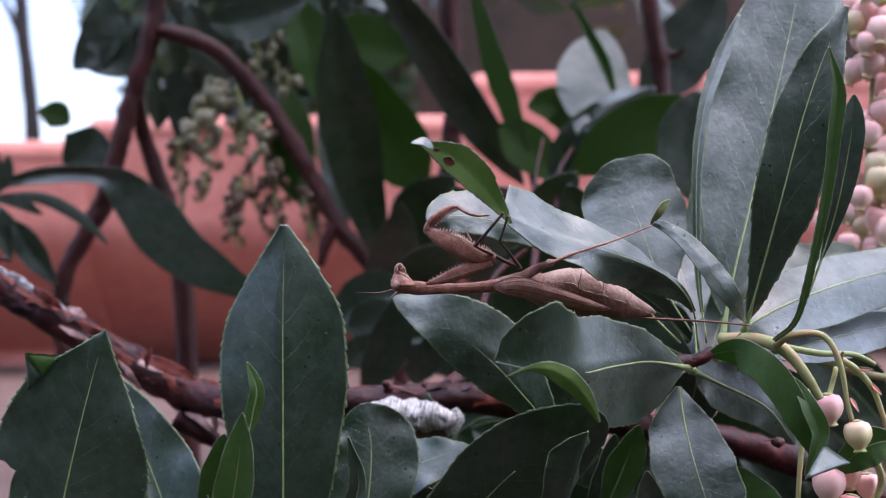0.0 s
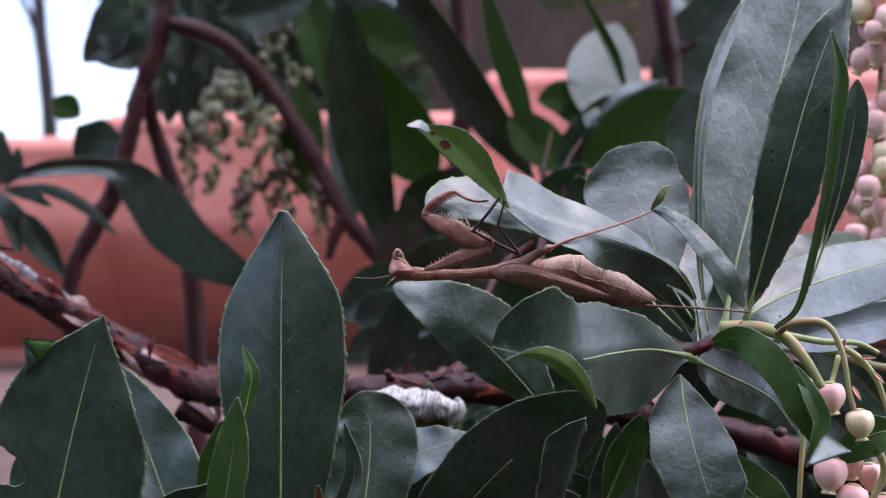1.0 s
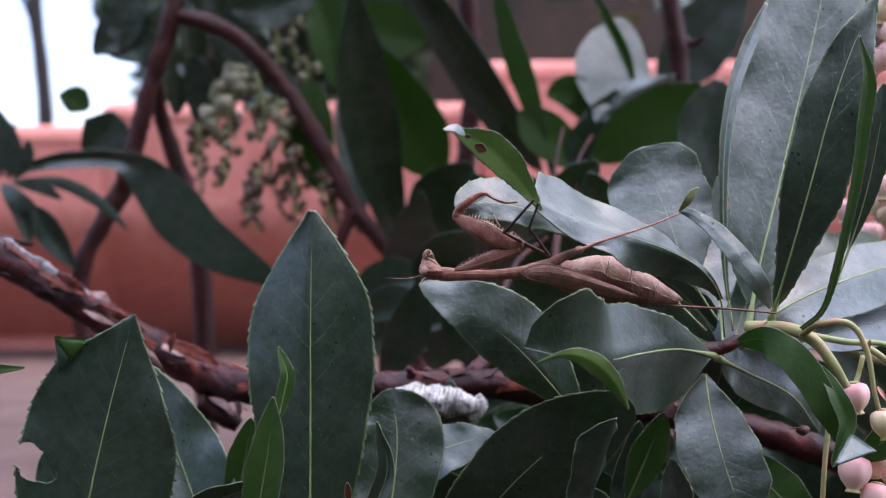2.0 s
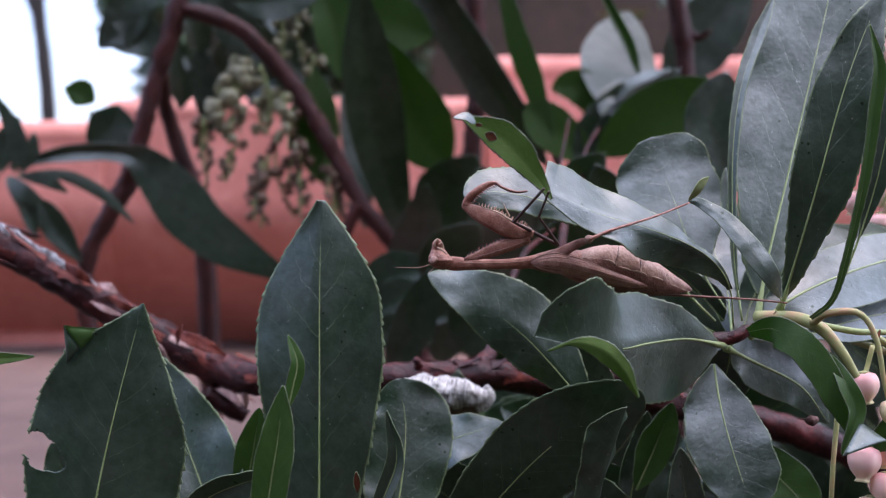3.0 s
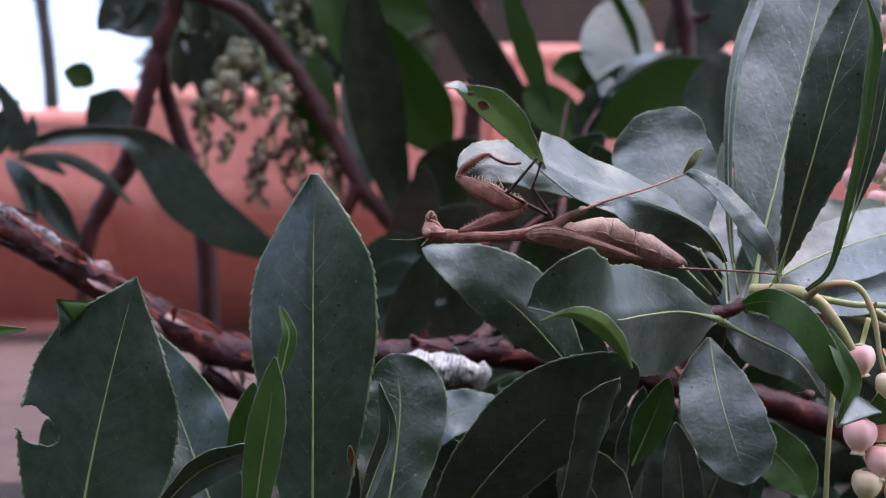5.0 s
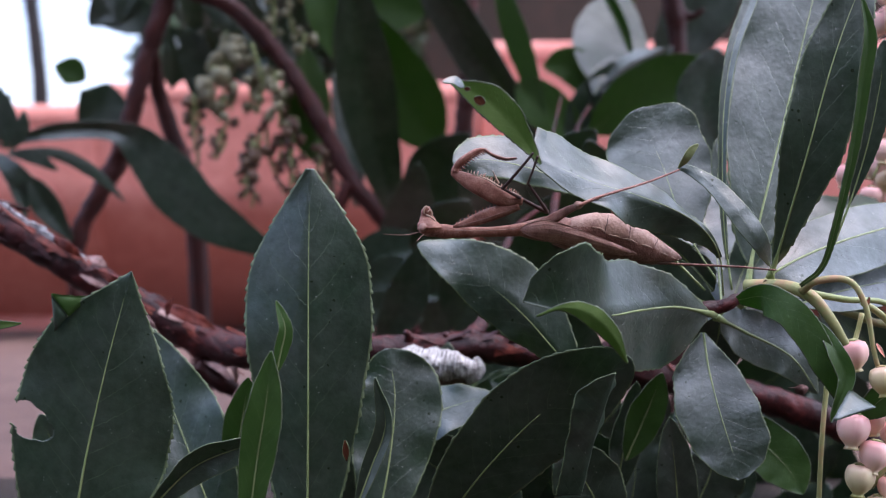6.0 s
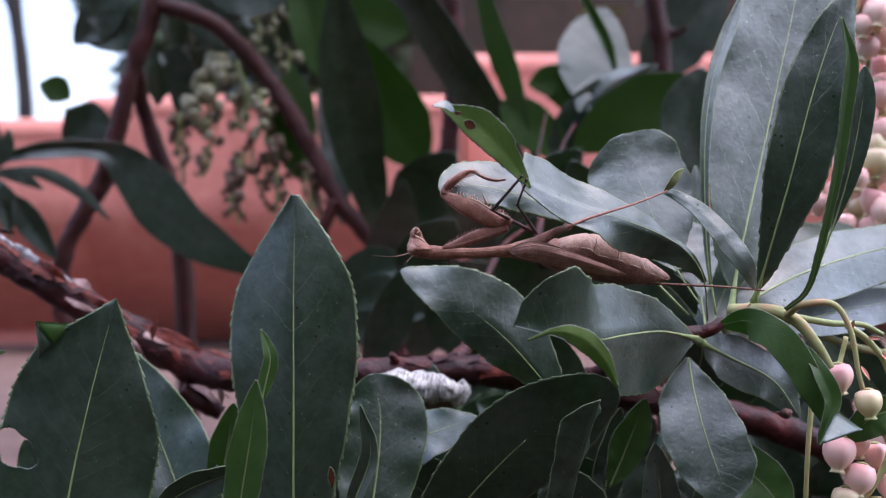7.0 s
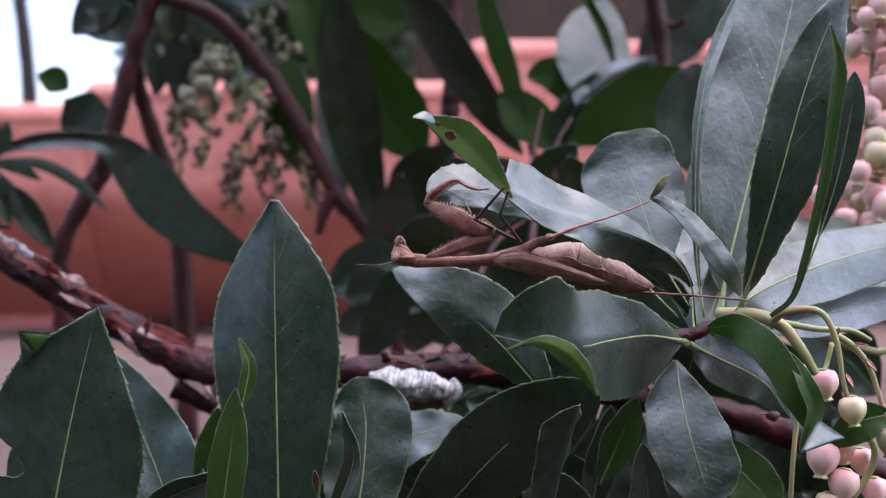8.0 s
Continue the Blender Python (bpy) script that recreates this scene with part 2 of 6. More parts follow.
def eased(keys, t):
    """Keys at t, with their corners rounded off."""
    return sum(along(keys, t + 0.018 * k) * w for k, w in ((-2, 0.1), (-1, 0.2), (0, 0.4), (1, 0.2), (2, 0.1)))


def unit(v):
    return v / (np.linalg.norm(v) + 1e-12)


def leaf(parent, pts, width, right=10, left=10, roll=0, peak=0.5, blunt=0.75, start=0.0, ser=0.035, teeth=26, wave=0.0006,
         cup=0, rows=104, cols=5, bites=(), label="", top=None, under=None, rib=0.00028, name="leaf", seed=0, thick=0.0002, sides=(1.0, 1.0), edge=None, shape=None, rib_to=1.0):
    """A leaf along a midrib from base to tip. right, left: degrees by which each half leans to the front; roll turns both.
    width: half the blade's width. peak: where it is widest. start: the share of the length that is bare stalk.
    shape: keys of the half width along the right and the left margin, in place of peak and blunt. rib_to: where the midrib ends."""
    top, under = top or GREEN_TOP, under or GREEN_UNDER
    rng = random.Random(seed + int(abs(pts[0][0]) * 1e5) % 997)
    wave = wave * min(1.0, (width / 0.009) ** 1.5)
    ph = [rng.uniform(0, 6.28) for _ in range(4)]
    S = spline(pts, rows)
    T = np.gradient(S, axis=0)
    verts_top, verts_bot, uvs = [], [], []
    nc = 2 * cols + 3
    mids = []
    for i in range(rows + 1):
        u = i / rows
        t = max(0.0, (u - start) / (1 - start))
        tg = unit(T[i])
        n0 = np.array((0.0, -1.0, 0.0))
        n0 = unit(n0 - tg * (n0 @ tg))
        b = np.cross(tg, n0)
        tt = t ** (math.log(0.5) / math.log(peak))
        w = width * max(math.sin(math.pi * min(max(tt, 0.0), 1.0)), 0.0) ** blunt
        w = max(w, 0.00015)
        bite_r = 0.55 + 0.9 * abs(math.sin(1.7 * int(t * teeth) + ph[0]))
        bite_l = 0.55 + 0.9 * abs(math.sin(2.3 * int(t * teeth + 0.4) + ph[1]))
        tooth = ((t * teeth) % 1.0)
        if shape:
            w = width
        w_r = w * (eased(shape[0], t) if shape else along(sides[0], t)) * (1 + 0.03 * math.sin(9 * t + ph[0]) + 0.012 * math.sin(31 * t + ph[1]))
        w_l = w * (eased(shape[1], t) if shape else along(sides[1], t)) * (1 + 0.03 * math.sin(8 * t + ph[1]) + 0.012 * math.sin(27 * t + ph[2]))
        jag = (ser * width * (0.15 + bite_r * (1 - tooth) ** 0.6), ser * width * (0.15 + bite_l * (1 - (t * teeth + 0.4) % 1.0) ** 0.6))
        rl = along(roll, t)
        halves = []
        for sgn, ang, ww, jg in ((1, along(right, t) + rl, w_r, jag[0]), (-1, along(left, t) - rl, w_l, jag[1])):
            p = S[i].copy()
            line = []
            for j in range(1, cols + 2):
                a = radians(ang + along(cup, t) * (j - 0.5) / cols)
                p = p + (sgn * math.cos(a) * b + math.sin(a) * n0) * (ww / cols if j <= cols else min(0.00007 + jg, 0.00007 + 0.3 * ww))
                s = min(1.0, j / cols)
                rip = wave * s * s * (math.sin(14 * t + ph[2] + sgn) + 0.6 * math.sin(29 * t + ph[3] * sgn)) * min(1.0, w / (0.4 * width + 1e-9))
                nrm = -sgn * math.sin(a) * b + math.cos(a) * n0
                line.append((p + nrm * rip, nrm))
            halves.append(line)
        n_mid = math.cos(radians(rl)) * n0 - math.sin(radians(rl)) * b
        row = [q for q in reversed(halves[1])] + [(S[i], n_mid)] + halves[0]
        mids.append((S[i], n_mid))
        for j, (q, nrm) in enumerate(row):
            verts_top.append(q + nrm * thick / 2)
            verts_bot.append(q - nrm * thick / 2)
            uvs.append((j / (nc - 1), u))
    keep = {}
    for i in range(rows):
        if (i + 1) / rows < start:
            continue
        for j in range(nc - 1):
            ct, cs = ((i + 0.5) / rows - start) / (1 - start), ((j + 0.5) / (nc - 1)) * 2 - 1
            if any(((ct - bt) / br) ** 2 + ((cs - bs) / bw) ** 2 < 1 for bt, bs, br, bw in bites):
                continue
            keep[(i, j)] = True
    faces, slots = [], []
    N = len(verts_top)
    at = lambda i, j: i * nc + j
    for (i, j) in keep:
        q = (at(i, j), at(i, j + 1), at(i + 1, j + 1), at(i + 1, j))
        faces.append(q), slots.append(2 if j in (0, nc - 2) else 0)
        faces.append(tuple(N + k for k in reversed(q))), slots.append(1)
        for (di, dj, a, c) in ((-1, 0, q[0], q[1]), (0, 1, q[1], q[2]), (1, 0, q[2], q[3]), (0, -1, q[3], q[0])):
            if (i + di, j + dj) not in keep:
                faces.append((a, a + N, c + N, c)), slots.append(2)
    ob = grown(name, verts_top + verts_bot, faces, (top, under, edge or LEAF_EDGE), parent, label, uvs + uvs, slots)
    if rib:
        m = [q for q, _ in mids[:int(rows * rib_to) + 1]]
        k = max(1, rows // 26)
        tube("midrib", [m[i] for i in range(0, len(m), k)], [rib * (1.25 - 1.05 * i / rows) + 0.0006 * max(0.0, 1 - i / rows / (start + 0.08)) * (1 if rib > 0.0003 else 0) for i in range(0, len(m), k)], MIDRIB, ob, sides=6, raw=True)
    return ob


def tube(name, pts, radii, mat, parent, sides=10, n=24, rough=0.0, label="", raw=False, ring=0.0, scale=40.0):
    """A round tapering stem through pts."""
    S = np.array([np.array(p, float) for p in pts]) if raw else spline(pts, n)
    n = len(S) - 1
    rad = [float(np.interp(i / n, np.linspace(0, 1, len(radii)), radii)) for i in range(n + 1)] if not isinstance(radii, (int, float)) else [radii] * (n + 1)
    T = np.gradient(S, axis=0)
    side = unit(np.cross(T[0], (0.3, 1.0, 0.2)))
    verts, faces, uvs = [], [], []
    for i in range(n + 1):
        tg = unit(T[i])
        side = unit(side - tg * (side @ tg))
        other = np.cross(tg, side)
        for j in range(sides):
            a = 2 * math.pi * j / sides
            d = math.cos(a) * side + math.sin(a) * other
            r = rad[i]
            if rough:
                q = Vector(S[i] + d * r)
                r *= 1 + rough * noise.noise(q * scale * 4) + 0.6 * rough * noise.noise(q * scale * 13)
            if ring:
                r *= 1 + ring * math.sin(i * 2.1)
            verts.append(S[i] + d * r)
            uvs.append((j / sides, i / n))
    for i in range(n):
        for j in range(sides):
            k = (j + 1) % sides
            faces.append((i * sides + j, i * sides + k, (i + 1) * sides + k, (i + 1) * sides + j))
    faces.append(tuple(range(sides - 1, -1, -1)))
    faces.append(tuple(n * sides + j for j in range(sides)))
    return grown(name, verts, faces, (mat,), parent, label, uvs)


def lathe(name, at, axis, profile, mat, parent, sides=18, lobes=0, lobe=0.0, label="", squash=1.0):
    """A turned shape: profile rows of (distance along axis, radius)."""
    ax = unit(np.array(axis, float))
    sx = unit(np.cross(ax, (0.2, 1.0, 0.1)))
    sy = np.cross(ax, sx) * squash
    verts, faces, uvs = [], [], []
    for i, (h, r) in enumerate(profile):
        for j in range(sides):
            a = 2 * math.pi * j / sides
            rr = r * (1 + lobe * math.cos(lobes * a))
            verts.append(np.array(at) + ax * h + (math.cos(a) * sx + math.sin(a) * sy) * rr)
            uvs.append((j / sides, i / (len(profile) - 1)))
    for i in range(len(profile) - 1):
        for j in range(sides):
            k = (j + 1) % sides
            faces.append((i * sides + j, i * sides + k, (i + 1) * sides + k, (i + 1) * sides + j))
    faces.append(tuple(range(sides - 1, -1, -1)))
    faces.append(tuple((len(profile) - 1) * sides + j for j in range(sides)))
    return grown(name, verts, faces, (mat,), parent, label, uvs)


def bell(parent, at, size, axis=(0, 0, -1), mat=None, stalk=None, calyx=True, label=""):
    """An urn-shaped flower that hangs from at; size: its length."""
    prof = [(0.02, 0.05), (0.03, 0.20), (0.10, 0.36), (0.22, 0.415), (0.36, 0.44), (0.52, 0.42), (0.68, 0.345), (0.80, 0.24), (0.88, 0.165), (0.93, 0.18), (0.98, 0.215), (0.96, 0.13)]
    fl = lathe("flower", at, axis, [(h * size, r * size) for h, r in prof], mat or BELL_PINK, parent, 30, 5, 0.05, label)
    if calyx:
        a = np.array(at) - unit(np.array(axis, float)) * size * 0.04
        lathe("calyx", a, axis, [(0, 0.05 * size), (0.02 * size, 0.13 * size), (0.06 * size, 0.19 * size), (0.08 * size, 0.15 * size)], STALK, fl, 10, 5, 0.25)
    if stalk:
        tube("stalk", [stalk, (np.array(stalk) + np.array(at)) / 2 + np.array((0, 0, 0.001)), at], [size * 0.07, size * 0.06, size * 0.09], STALK, fl, 6, 8)
    return fl


# ---- the setting ----
def block(name, lo, hi, mat, parent=None, bevel=0.006, label="", cuts=0):
    bm = bmesh.new()
    bmesh.ops.create_cube(bm, size=1.0)
    for v in bm.verts:
        v.co = Vector([(lo[k] + hi[k]) / 2 + v.co[k] * (hi[k] - lo[k]) for k in range(3)])
    bmesh.ops.bevel(bm, geom=bm.edges[:], offset=bevel, segments=4, affect="EDGES", profile=0.5)
    for k in range(1, cuts):
        z = lo[2] + (hi[2] - lo[2]) * k / cuts
        bmesh.ops.bisect_plane(bm, geom=bm.verts[:] + bm.edges[:] + bm.faces[:], plane_co=(0, 0, z), plane_no=(0, 0, 1))
    off = parent.location if parent else Vector((0, 0, 0))
    for v in bm.verts:
        v.co -= off
    me = bpy.data.meshes.new(name)
    bm.to_mesh(me)
    bm.free()
    me.materials.append(mat)
    me.polygons.foreach_set("use_smooth", [True] * len(me.polygons))
    ob = new(name, me)
    ob.parent = parent
    if label:
        tagged(ob, label)
    return ob


def make_ground():
    n, verts, faces = 60, [], []
    span = [-60 + 120 * i / n for i in range(n + 1)]
    axis = [math.copysign(abs(s) ** 1.0, s) * (abs(s) / 60) ** 2 for s in span]
    for y in axis:
        for x in axis:
            verts.append((x, y + 1.0, -0.004 + 0.004 * noise.noise(Vector((x * 6, y * 6, 0)))))
    for i in range(n):
        for j in range(n):
            a = i * (n + 1) + j
            faces.append((a, a + 1, a + n + 2, a + n + 1))
    g = grown("ground", verts, faces, (TERRACE,), None)
    tagged(g, "sandy pinkish terrace ground under the shrub", "ground", kind="structure")


def planter(lo, hi, rim):
    """A long terracotta trough with a rolled rim, open at the top and filled with soil."""
    e = empty("terracotta_planter", ((lo[0] + hi[0]) / 2, (lo[1] + hi[1]) / 2, 0), "large weathered terracotta planter standing on the terrace", "planter", "planters behind the shrub")
    body = block("body", (lo[0], lo[1], lo[2]), (hi[0], hi[1], hi[2] - rim * 0.5), TERRACOTTA, e, 0.0012, cuts=14)
    for v in body.data.vertices:
        # the sides curve in towards the foot
        v.co.y -= math.copysign(0.125, v.co.y) * max(0.0, 1 - v.co.z / 0.135) ** 1.2
    w = 0.03
    for a, b in (((lo[0] - 0.0015, lo[1] - 0.0015), (hi[0] + 0.0015, lo[1] + w)), ((lo[0] - 0.0015, hi[1] - w), (hi[0] + 0.0015, hi[1] + 0.0015)),
                 ((lo[0] - 0.0015, lo[1] + w), (lo[0] + w, hi[1] - w)), ((hi[0] - w, lo[1] + w), (hi[0] + 0.0015, hi[1] - w))):
        block("rim", (*a, hi[2] - rim), (*b, hi[2]), TERRACOTTA, e, 0.014)
    return e


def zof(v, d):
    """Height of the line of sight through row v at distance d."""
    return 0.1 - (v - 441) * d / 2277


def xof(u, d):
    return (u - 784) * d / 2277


make_ground()
planter((xof(-900, 1.28), 1.28, 0.0), (xof(185.8, 1.28), 1.50, zof(208, 1.28)), 0.03)
planter((xof(186, 1.283), 1.283, 0.0), (xof(858, 1.283), 1.56, zof(168, 1.283)), 0.03)
planter((xof(866, 1.42), 1.42, 0.0), (xof(2100, 1.42), 1.70, zof(95, 1.42)), 0.034)

# unseen closing wall behind the camera; its height keeps low sky off the leaves
hw = block("wall_house", (-6.0, -2.8, 0.0), (6.0, -2.6, 3.2), OLD_WALL, None, 0.01)
tagged(hw, "plain unseen wall added behind the camera, high to darken leaf reflections", "wall", kind="structure")
# unseen dark slab, added to cut the ground's bounce light on the leaves
bed = block("ground_bed", (-3.0, -2.55, -0.05), (3.0, 0.50, 0.004), DARK_BED, None, 0.003)
tagged(bed, "unseen dark slab added under the shrub to darken reflections", "soil", kind="structure")
# brown rendered garden wall behind the planters
gw = block("wall_garden", (xof(700, 2.4), 2.4, 0.0), (xof(3600, 2.4), 2.6, 2.2), OLD_WALL, None, 0.01)
tagged(gw, "dull brown rendered garden wall with dark stains", "wall", kind="structure")


def leaf_cloud(name, count, place, size, mat, parent, label="", seed=1):
    """Many small pointed leaf blades in one mesh."""
    rng = random.Random(seed)
    verts, faces = [], []
    for _ in range(count):
        c = np.array(place(rng))
        a = unit(np.array([rng.gauss(0, 1), rng.gauss(0, 1), rng.gauss(0, 1) - 0.6]))
        b = unit(np.cross(a, [rng.gauss(0, 1), rng.gauss(0, 1), rng.gauss(0, 1)]))
        nn = np.cross(a, b)
        s = size * rng.uniform(0.6, 1.3)
        k = len(verts)
        verts += [c - a * s, c - a * s * 0.3 + b * s * 0.34 + nn * s * 0.08, c + a * s * 0.4 + b * s * 0.27 + nn * s * 0.08, c + a * s,
                  c + a * s * 0.4 - b * s * 0.27 + nn * s * 0.08, c - a * s * 0.3 - b * s * 0.34 + nn * s * 0.08]
        faces += [(k, k + 1, k + 2, k + 3), (k, k + 3, k + 4, k + 5)]
    return grown(name, verts, faces, (mat,), parent, label)


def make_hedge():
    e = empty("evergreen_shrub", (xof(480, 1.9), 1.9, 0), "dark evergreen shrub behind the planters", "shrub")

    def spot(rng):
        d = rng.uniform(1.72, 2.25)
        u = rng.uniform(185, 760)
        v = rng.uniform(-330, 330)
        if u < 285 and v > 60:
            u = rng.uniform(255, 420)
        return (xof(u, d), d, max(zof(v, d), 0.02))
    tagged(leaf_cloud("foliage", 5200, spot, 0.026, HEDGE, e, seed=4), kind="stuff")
    for k in range(7):
        u = 300 + 70 * k
        tube("stem", [(xof(480 + (u - 480) * 0.3, 1.95), 1.95, 0.0), (xof(u, 1.95), 1.95, 0.2), (xof(u + 25, 1.95), 1.95, 0.62)], [0.012, 0.008, 0.003], STEM_FAR, e, 8, 12, 0.1)
    return e


make_hedge()
pole = empty("sapling", (xof(95, 1.72), 1.72, 0), "thin dark leafless sapling stem behind the planters", "sapling")
tube("stem", [(xof(95, 1.72), 1.72, 0.0), (xof(90, 1.72), 1.72, zof(200, 1.72)), (xof(72, 1.72), 1.72, zof(0, 1.72)), (xof(66, 1.72), 1.72, zof(-200, 1.72))], [0.0130, 0.0110, 0.0095, 0.008], DARK_STEM, pole, 10, 20, 0.12)
tube("twig", [(xof(80, 1.72), 1.72, zof(60, 1.72)), (xof(30, 1.72), 1.72, zof(-60, 1.72)), (xof(-10, 1.72), 1.72, zof(-90, 1.72))], [0.005, 0.004, 0.0015], DARK_STEM, pole, 8, 12, 0.1)


# ---- thick old branch with peeling bark ----
def make_branch():
    e = empty("old_branch", (-0.0745, 0.4200, 0.0661), "thick red-brown strawberry tree branch with peeling bark", "branch")
    path = [(-0.2644, 0.5000, -0.0305), (-0.2496, 0.4800, 0.0675), (-0.2004, 0.4500, 0.1241), (-0.1574, 0.4350, 0.1085), (-0.1292, 0.4300, 0.0929), (-0.1004, 0.4280, 0.0761), (-0.0708, 0.4200, 0.0614), (-0.0394, 0.4000, 0.0604), (-0.0076, 0.3920, 0.0620), (0.0199, 0.3900, 0.0625), (0.0520, 0.4000, 0.0563), (0.1001, 0.4100, 0.0465), (0.1253, 0.4100, 0.0381), (0.1690, 0.4200, 0.0190)]
    tube("limb", path, [0.0075, 0.0075, 0.007, 0.0058, 0.0053, 0.0056, 0.0058, 0.0050, 0.0046, 0.0045, 0.0045, 0.0046, 0.0045, 0.004], BARK, e, 20, 220, 0.22)
    S = spline(path, 400)
    rng = random.Random(11)
    T = np.gradient(S, axis=0)
    for k in range(125):
        i = rng.randint(85, 330)
        c, tg = S[i], unit(T[i])
        far = (i - 90) / 240
        r = 0.0056 - 0.0012 * far
        a = rng.uniform(-0.5, 3.4)
        up = unit(np.array((0, -1.0, 0)) * math.cos(a - 1.0) + np.array((0, 0, 1.0)) * math.sin(a - 1.0 + 0.6))
        up = unit(up - tg * (up @ tg))
        sd = np.cross(tg, up)
        torn = rng.random() < 0.5
        ln, wd, lift = rng.uniform(0.006, 0.019) * (1 - 0.5 * far), rng.uniform(0.0010, 0.0042) * (1 - 0.4 * far), (rng.uniform(0.0020, 0.0058) if torn else rng.uniform(0.0002, 0.0012)) * (1 - 0.5 * far)
        if rng.random() < 0.4:
            tg = -tg
        verts, faces = [], []
        for p in range(5):
            s = p / 4
            for q in range(3):
                w = (q - 1) * wd * (1 - 0.85 * s) * rng.uniform(0.5, 1.3)
                base = c + tg * ln * (s - 0.5) + sd * w + up * (r * 0.97 - abs(w) ** 2 / (2 * r) + lift * s ** 1.8)
                verts += [base, base + up * 0.00032]
        for p in range(4):
            for q in range(2):
                o = [(p * 3 + q) * 2, (p * 3 + q + 1) * 2, ((p + 1) * 3 + q + 1) * 2, ((p + 1) * 3 + q) * 2]
                faces += [tuple(o), tuple(x + 1 for x in reversed(o))]
        for q0, q1 in (((0, 0), (4, 0)), ((0, 2), (4, 2))):
            for p in range(4):
                x, y = (p * 3 + q0[1]) * 2, ((p + 1) * 3 + q0[1]) * 2
                faces.append((x, x + 1, y + 1, y))
        grown("bark_flake", verts, faces, (BARK if rng.random() < (0.62 if far < 0.28 else 0.35 if far < 0.5 else 0.9) else FLAKE_PALE if rng.random() < (0.07 if far < 0.28 else 0.16 if far < 0.55 else 0.04) and torn else FLAKE,), e, smooth=False)
    # crust of lichen along the top
    for k in range(16):
        i = 100 + int(2.3 * k)
        off = np.array((0, -0.0030 + rng.uniform(-0.0008, 0.0008), 0.0054 + rng.uniform(-0.0008, 0.0005)))
        leaf(e, [S[i] + off, S[i + 3] + off + np.array((0, 0, 0.0004)), S[i + 6] + off], rng.uniform(0.0007, 0.0015), -20, 10, peak=0.5, blunt=0.5, ser=0.5, teeth=6, wave=0.006, rows=18, cols=4, top=LICHEN, under=LICHEN, edge=LICHEN, rib=0, name="lichen", thick=0.0003, seed=k)
    # large curls of torn bark
    for pts, wd, tp, turn in (([(-0.0902, 0.4210, 0.0758), (-0.0824, 0.4135, 0.0733), (-0.0755, 0.4130, 0.0706), (-0.0698, 0.4180, 0.0668)], 0.00164, FLAKE, 20),
                              ([(-0.0849, 0.4150, 0.0710), (-0.0840, 0.4120, 0.0741), (-0.0821, 0.4100, 0.0775)], 0.00091, FLAKE, 30),
                              ([(-0.1124, 0.4210, 0.0902), (-0.1072, 0.4150, 0.0891), (-0.1046, 0.4165, 0.0870)], 0.00109, FLAKE_PALE, 25),
                              ([(-0.0947, 0.4180, 0.0730), (-0.0905, 0.4140, 0.0693), (-0.0873, 0.4160, 0.0636)], 0.00091, FLAKE_PALE, -30),
                              ([(-0.1143, 0.4210, 0.0843), (-0.1089, 0.4160, 0.0823), (-0.1038, 0.4190, 0.0796)], 0.00073, FLAKE_PALE, 20),
                              ([(-0.1096, 0.4200, 0.0865), (-0.1025, 0.4140, 0.0833), (-0.0976, 0.4160, 0.0810)], 0.00109, FLAKE, -20),
                              ([(-0.0734, 0.4180, 0.0561), (-0.0675, 0.4130, 0.0545), (-0.0641, 0.4120, 0.0510)], 0.00091, FLAKE_PALE, 20),
                              ([(-0.0665, 0.4160, 0.0578), (-0.0630, 0.4120, 0.0549), (-0.0625, 0.4140, 0.0500)], 0.00091, FLAKE_PALE, -30),
                              ([(-0.0630, 0.4120, 0.0636), (-0.0591, 0.4080, 0.0618), (-0.0571, 0.4090, 0.0585)], 0.00073, FLAKE, 20),
                              ([(-0.1267, 0.4280, 0.0972), (-0.1194, 0.4220, 0.0939), (-0.1147, 0.4240, 0.0901)], 0.00127, FLAKE, -15)):
        leaf(e, pts, wd, turn, -turn * 0.5, peak=0.55, blunt=0.9, ser=0.3, teeth=5, wave=0.003, rows=24, cols=4, top=tp, under=FLAKE_PALE, edge=tp, rib=0, name="bark_flake", thick=0.0003)
    # knobbly side shoots
    for a, b, r in (((-0.0067, 0.3900, 0.0652), (-0.0078, 0.3880, 0.0681), 0.0014), ((0.0027, 0.3900, 0.0652), (0.0048, 0.3880, 0.0675), 0.0013), ((0.0113, 0.3900, 0.0659), (0.0169, 0.4000, 0.0721), 0.0021), ((-0.0764, 0.4200, 0.0541), (-0.0635, 0.4200, 0.0467), 0.0035)):
        tube("spur", [a, (np.array(a) + np.array(b)) / 2 + np.array((0.0006, 0, 0)), b], [r * 1.2, r, r * 0.7], BARK, e, 10, 10, 0.3)
    return e


make_branch()


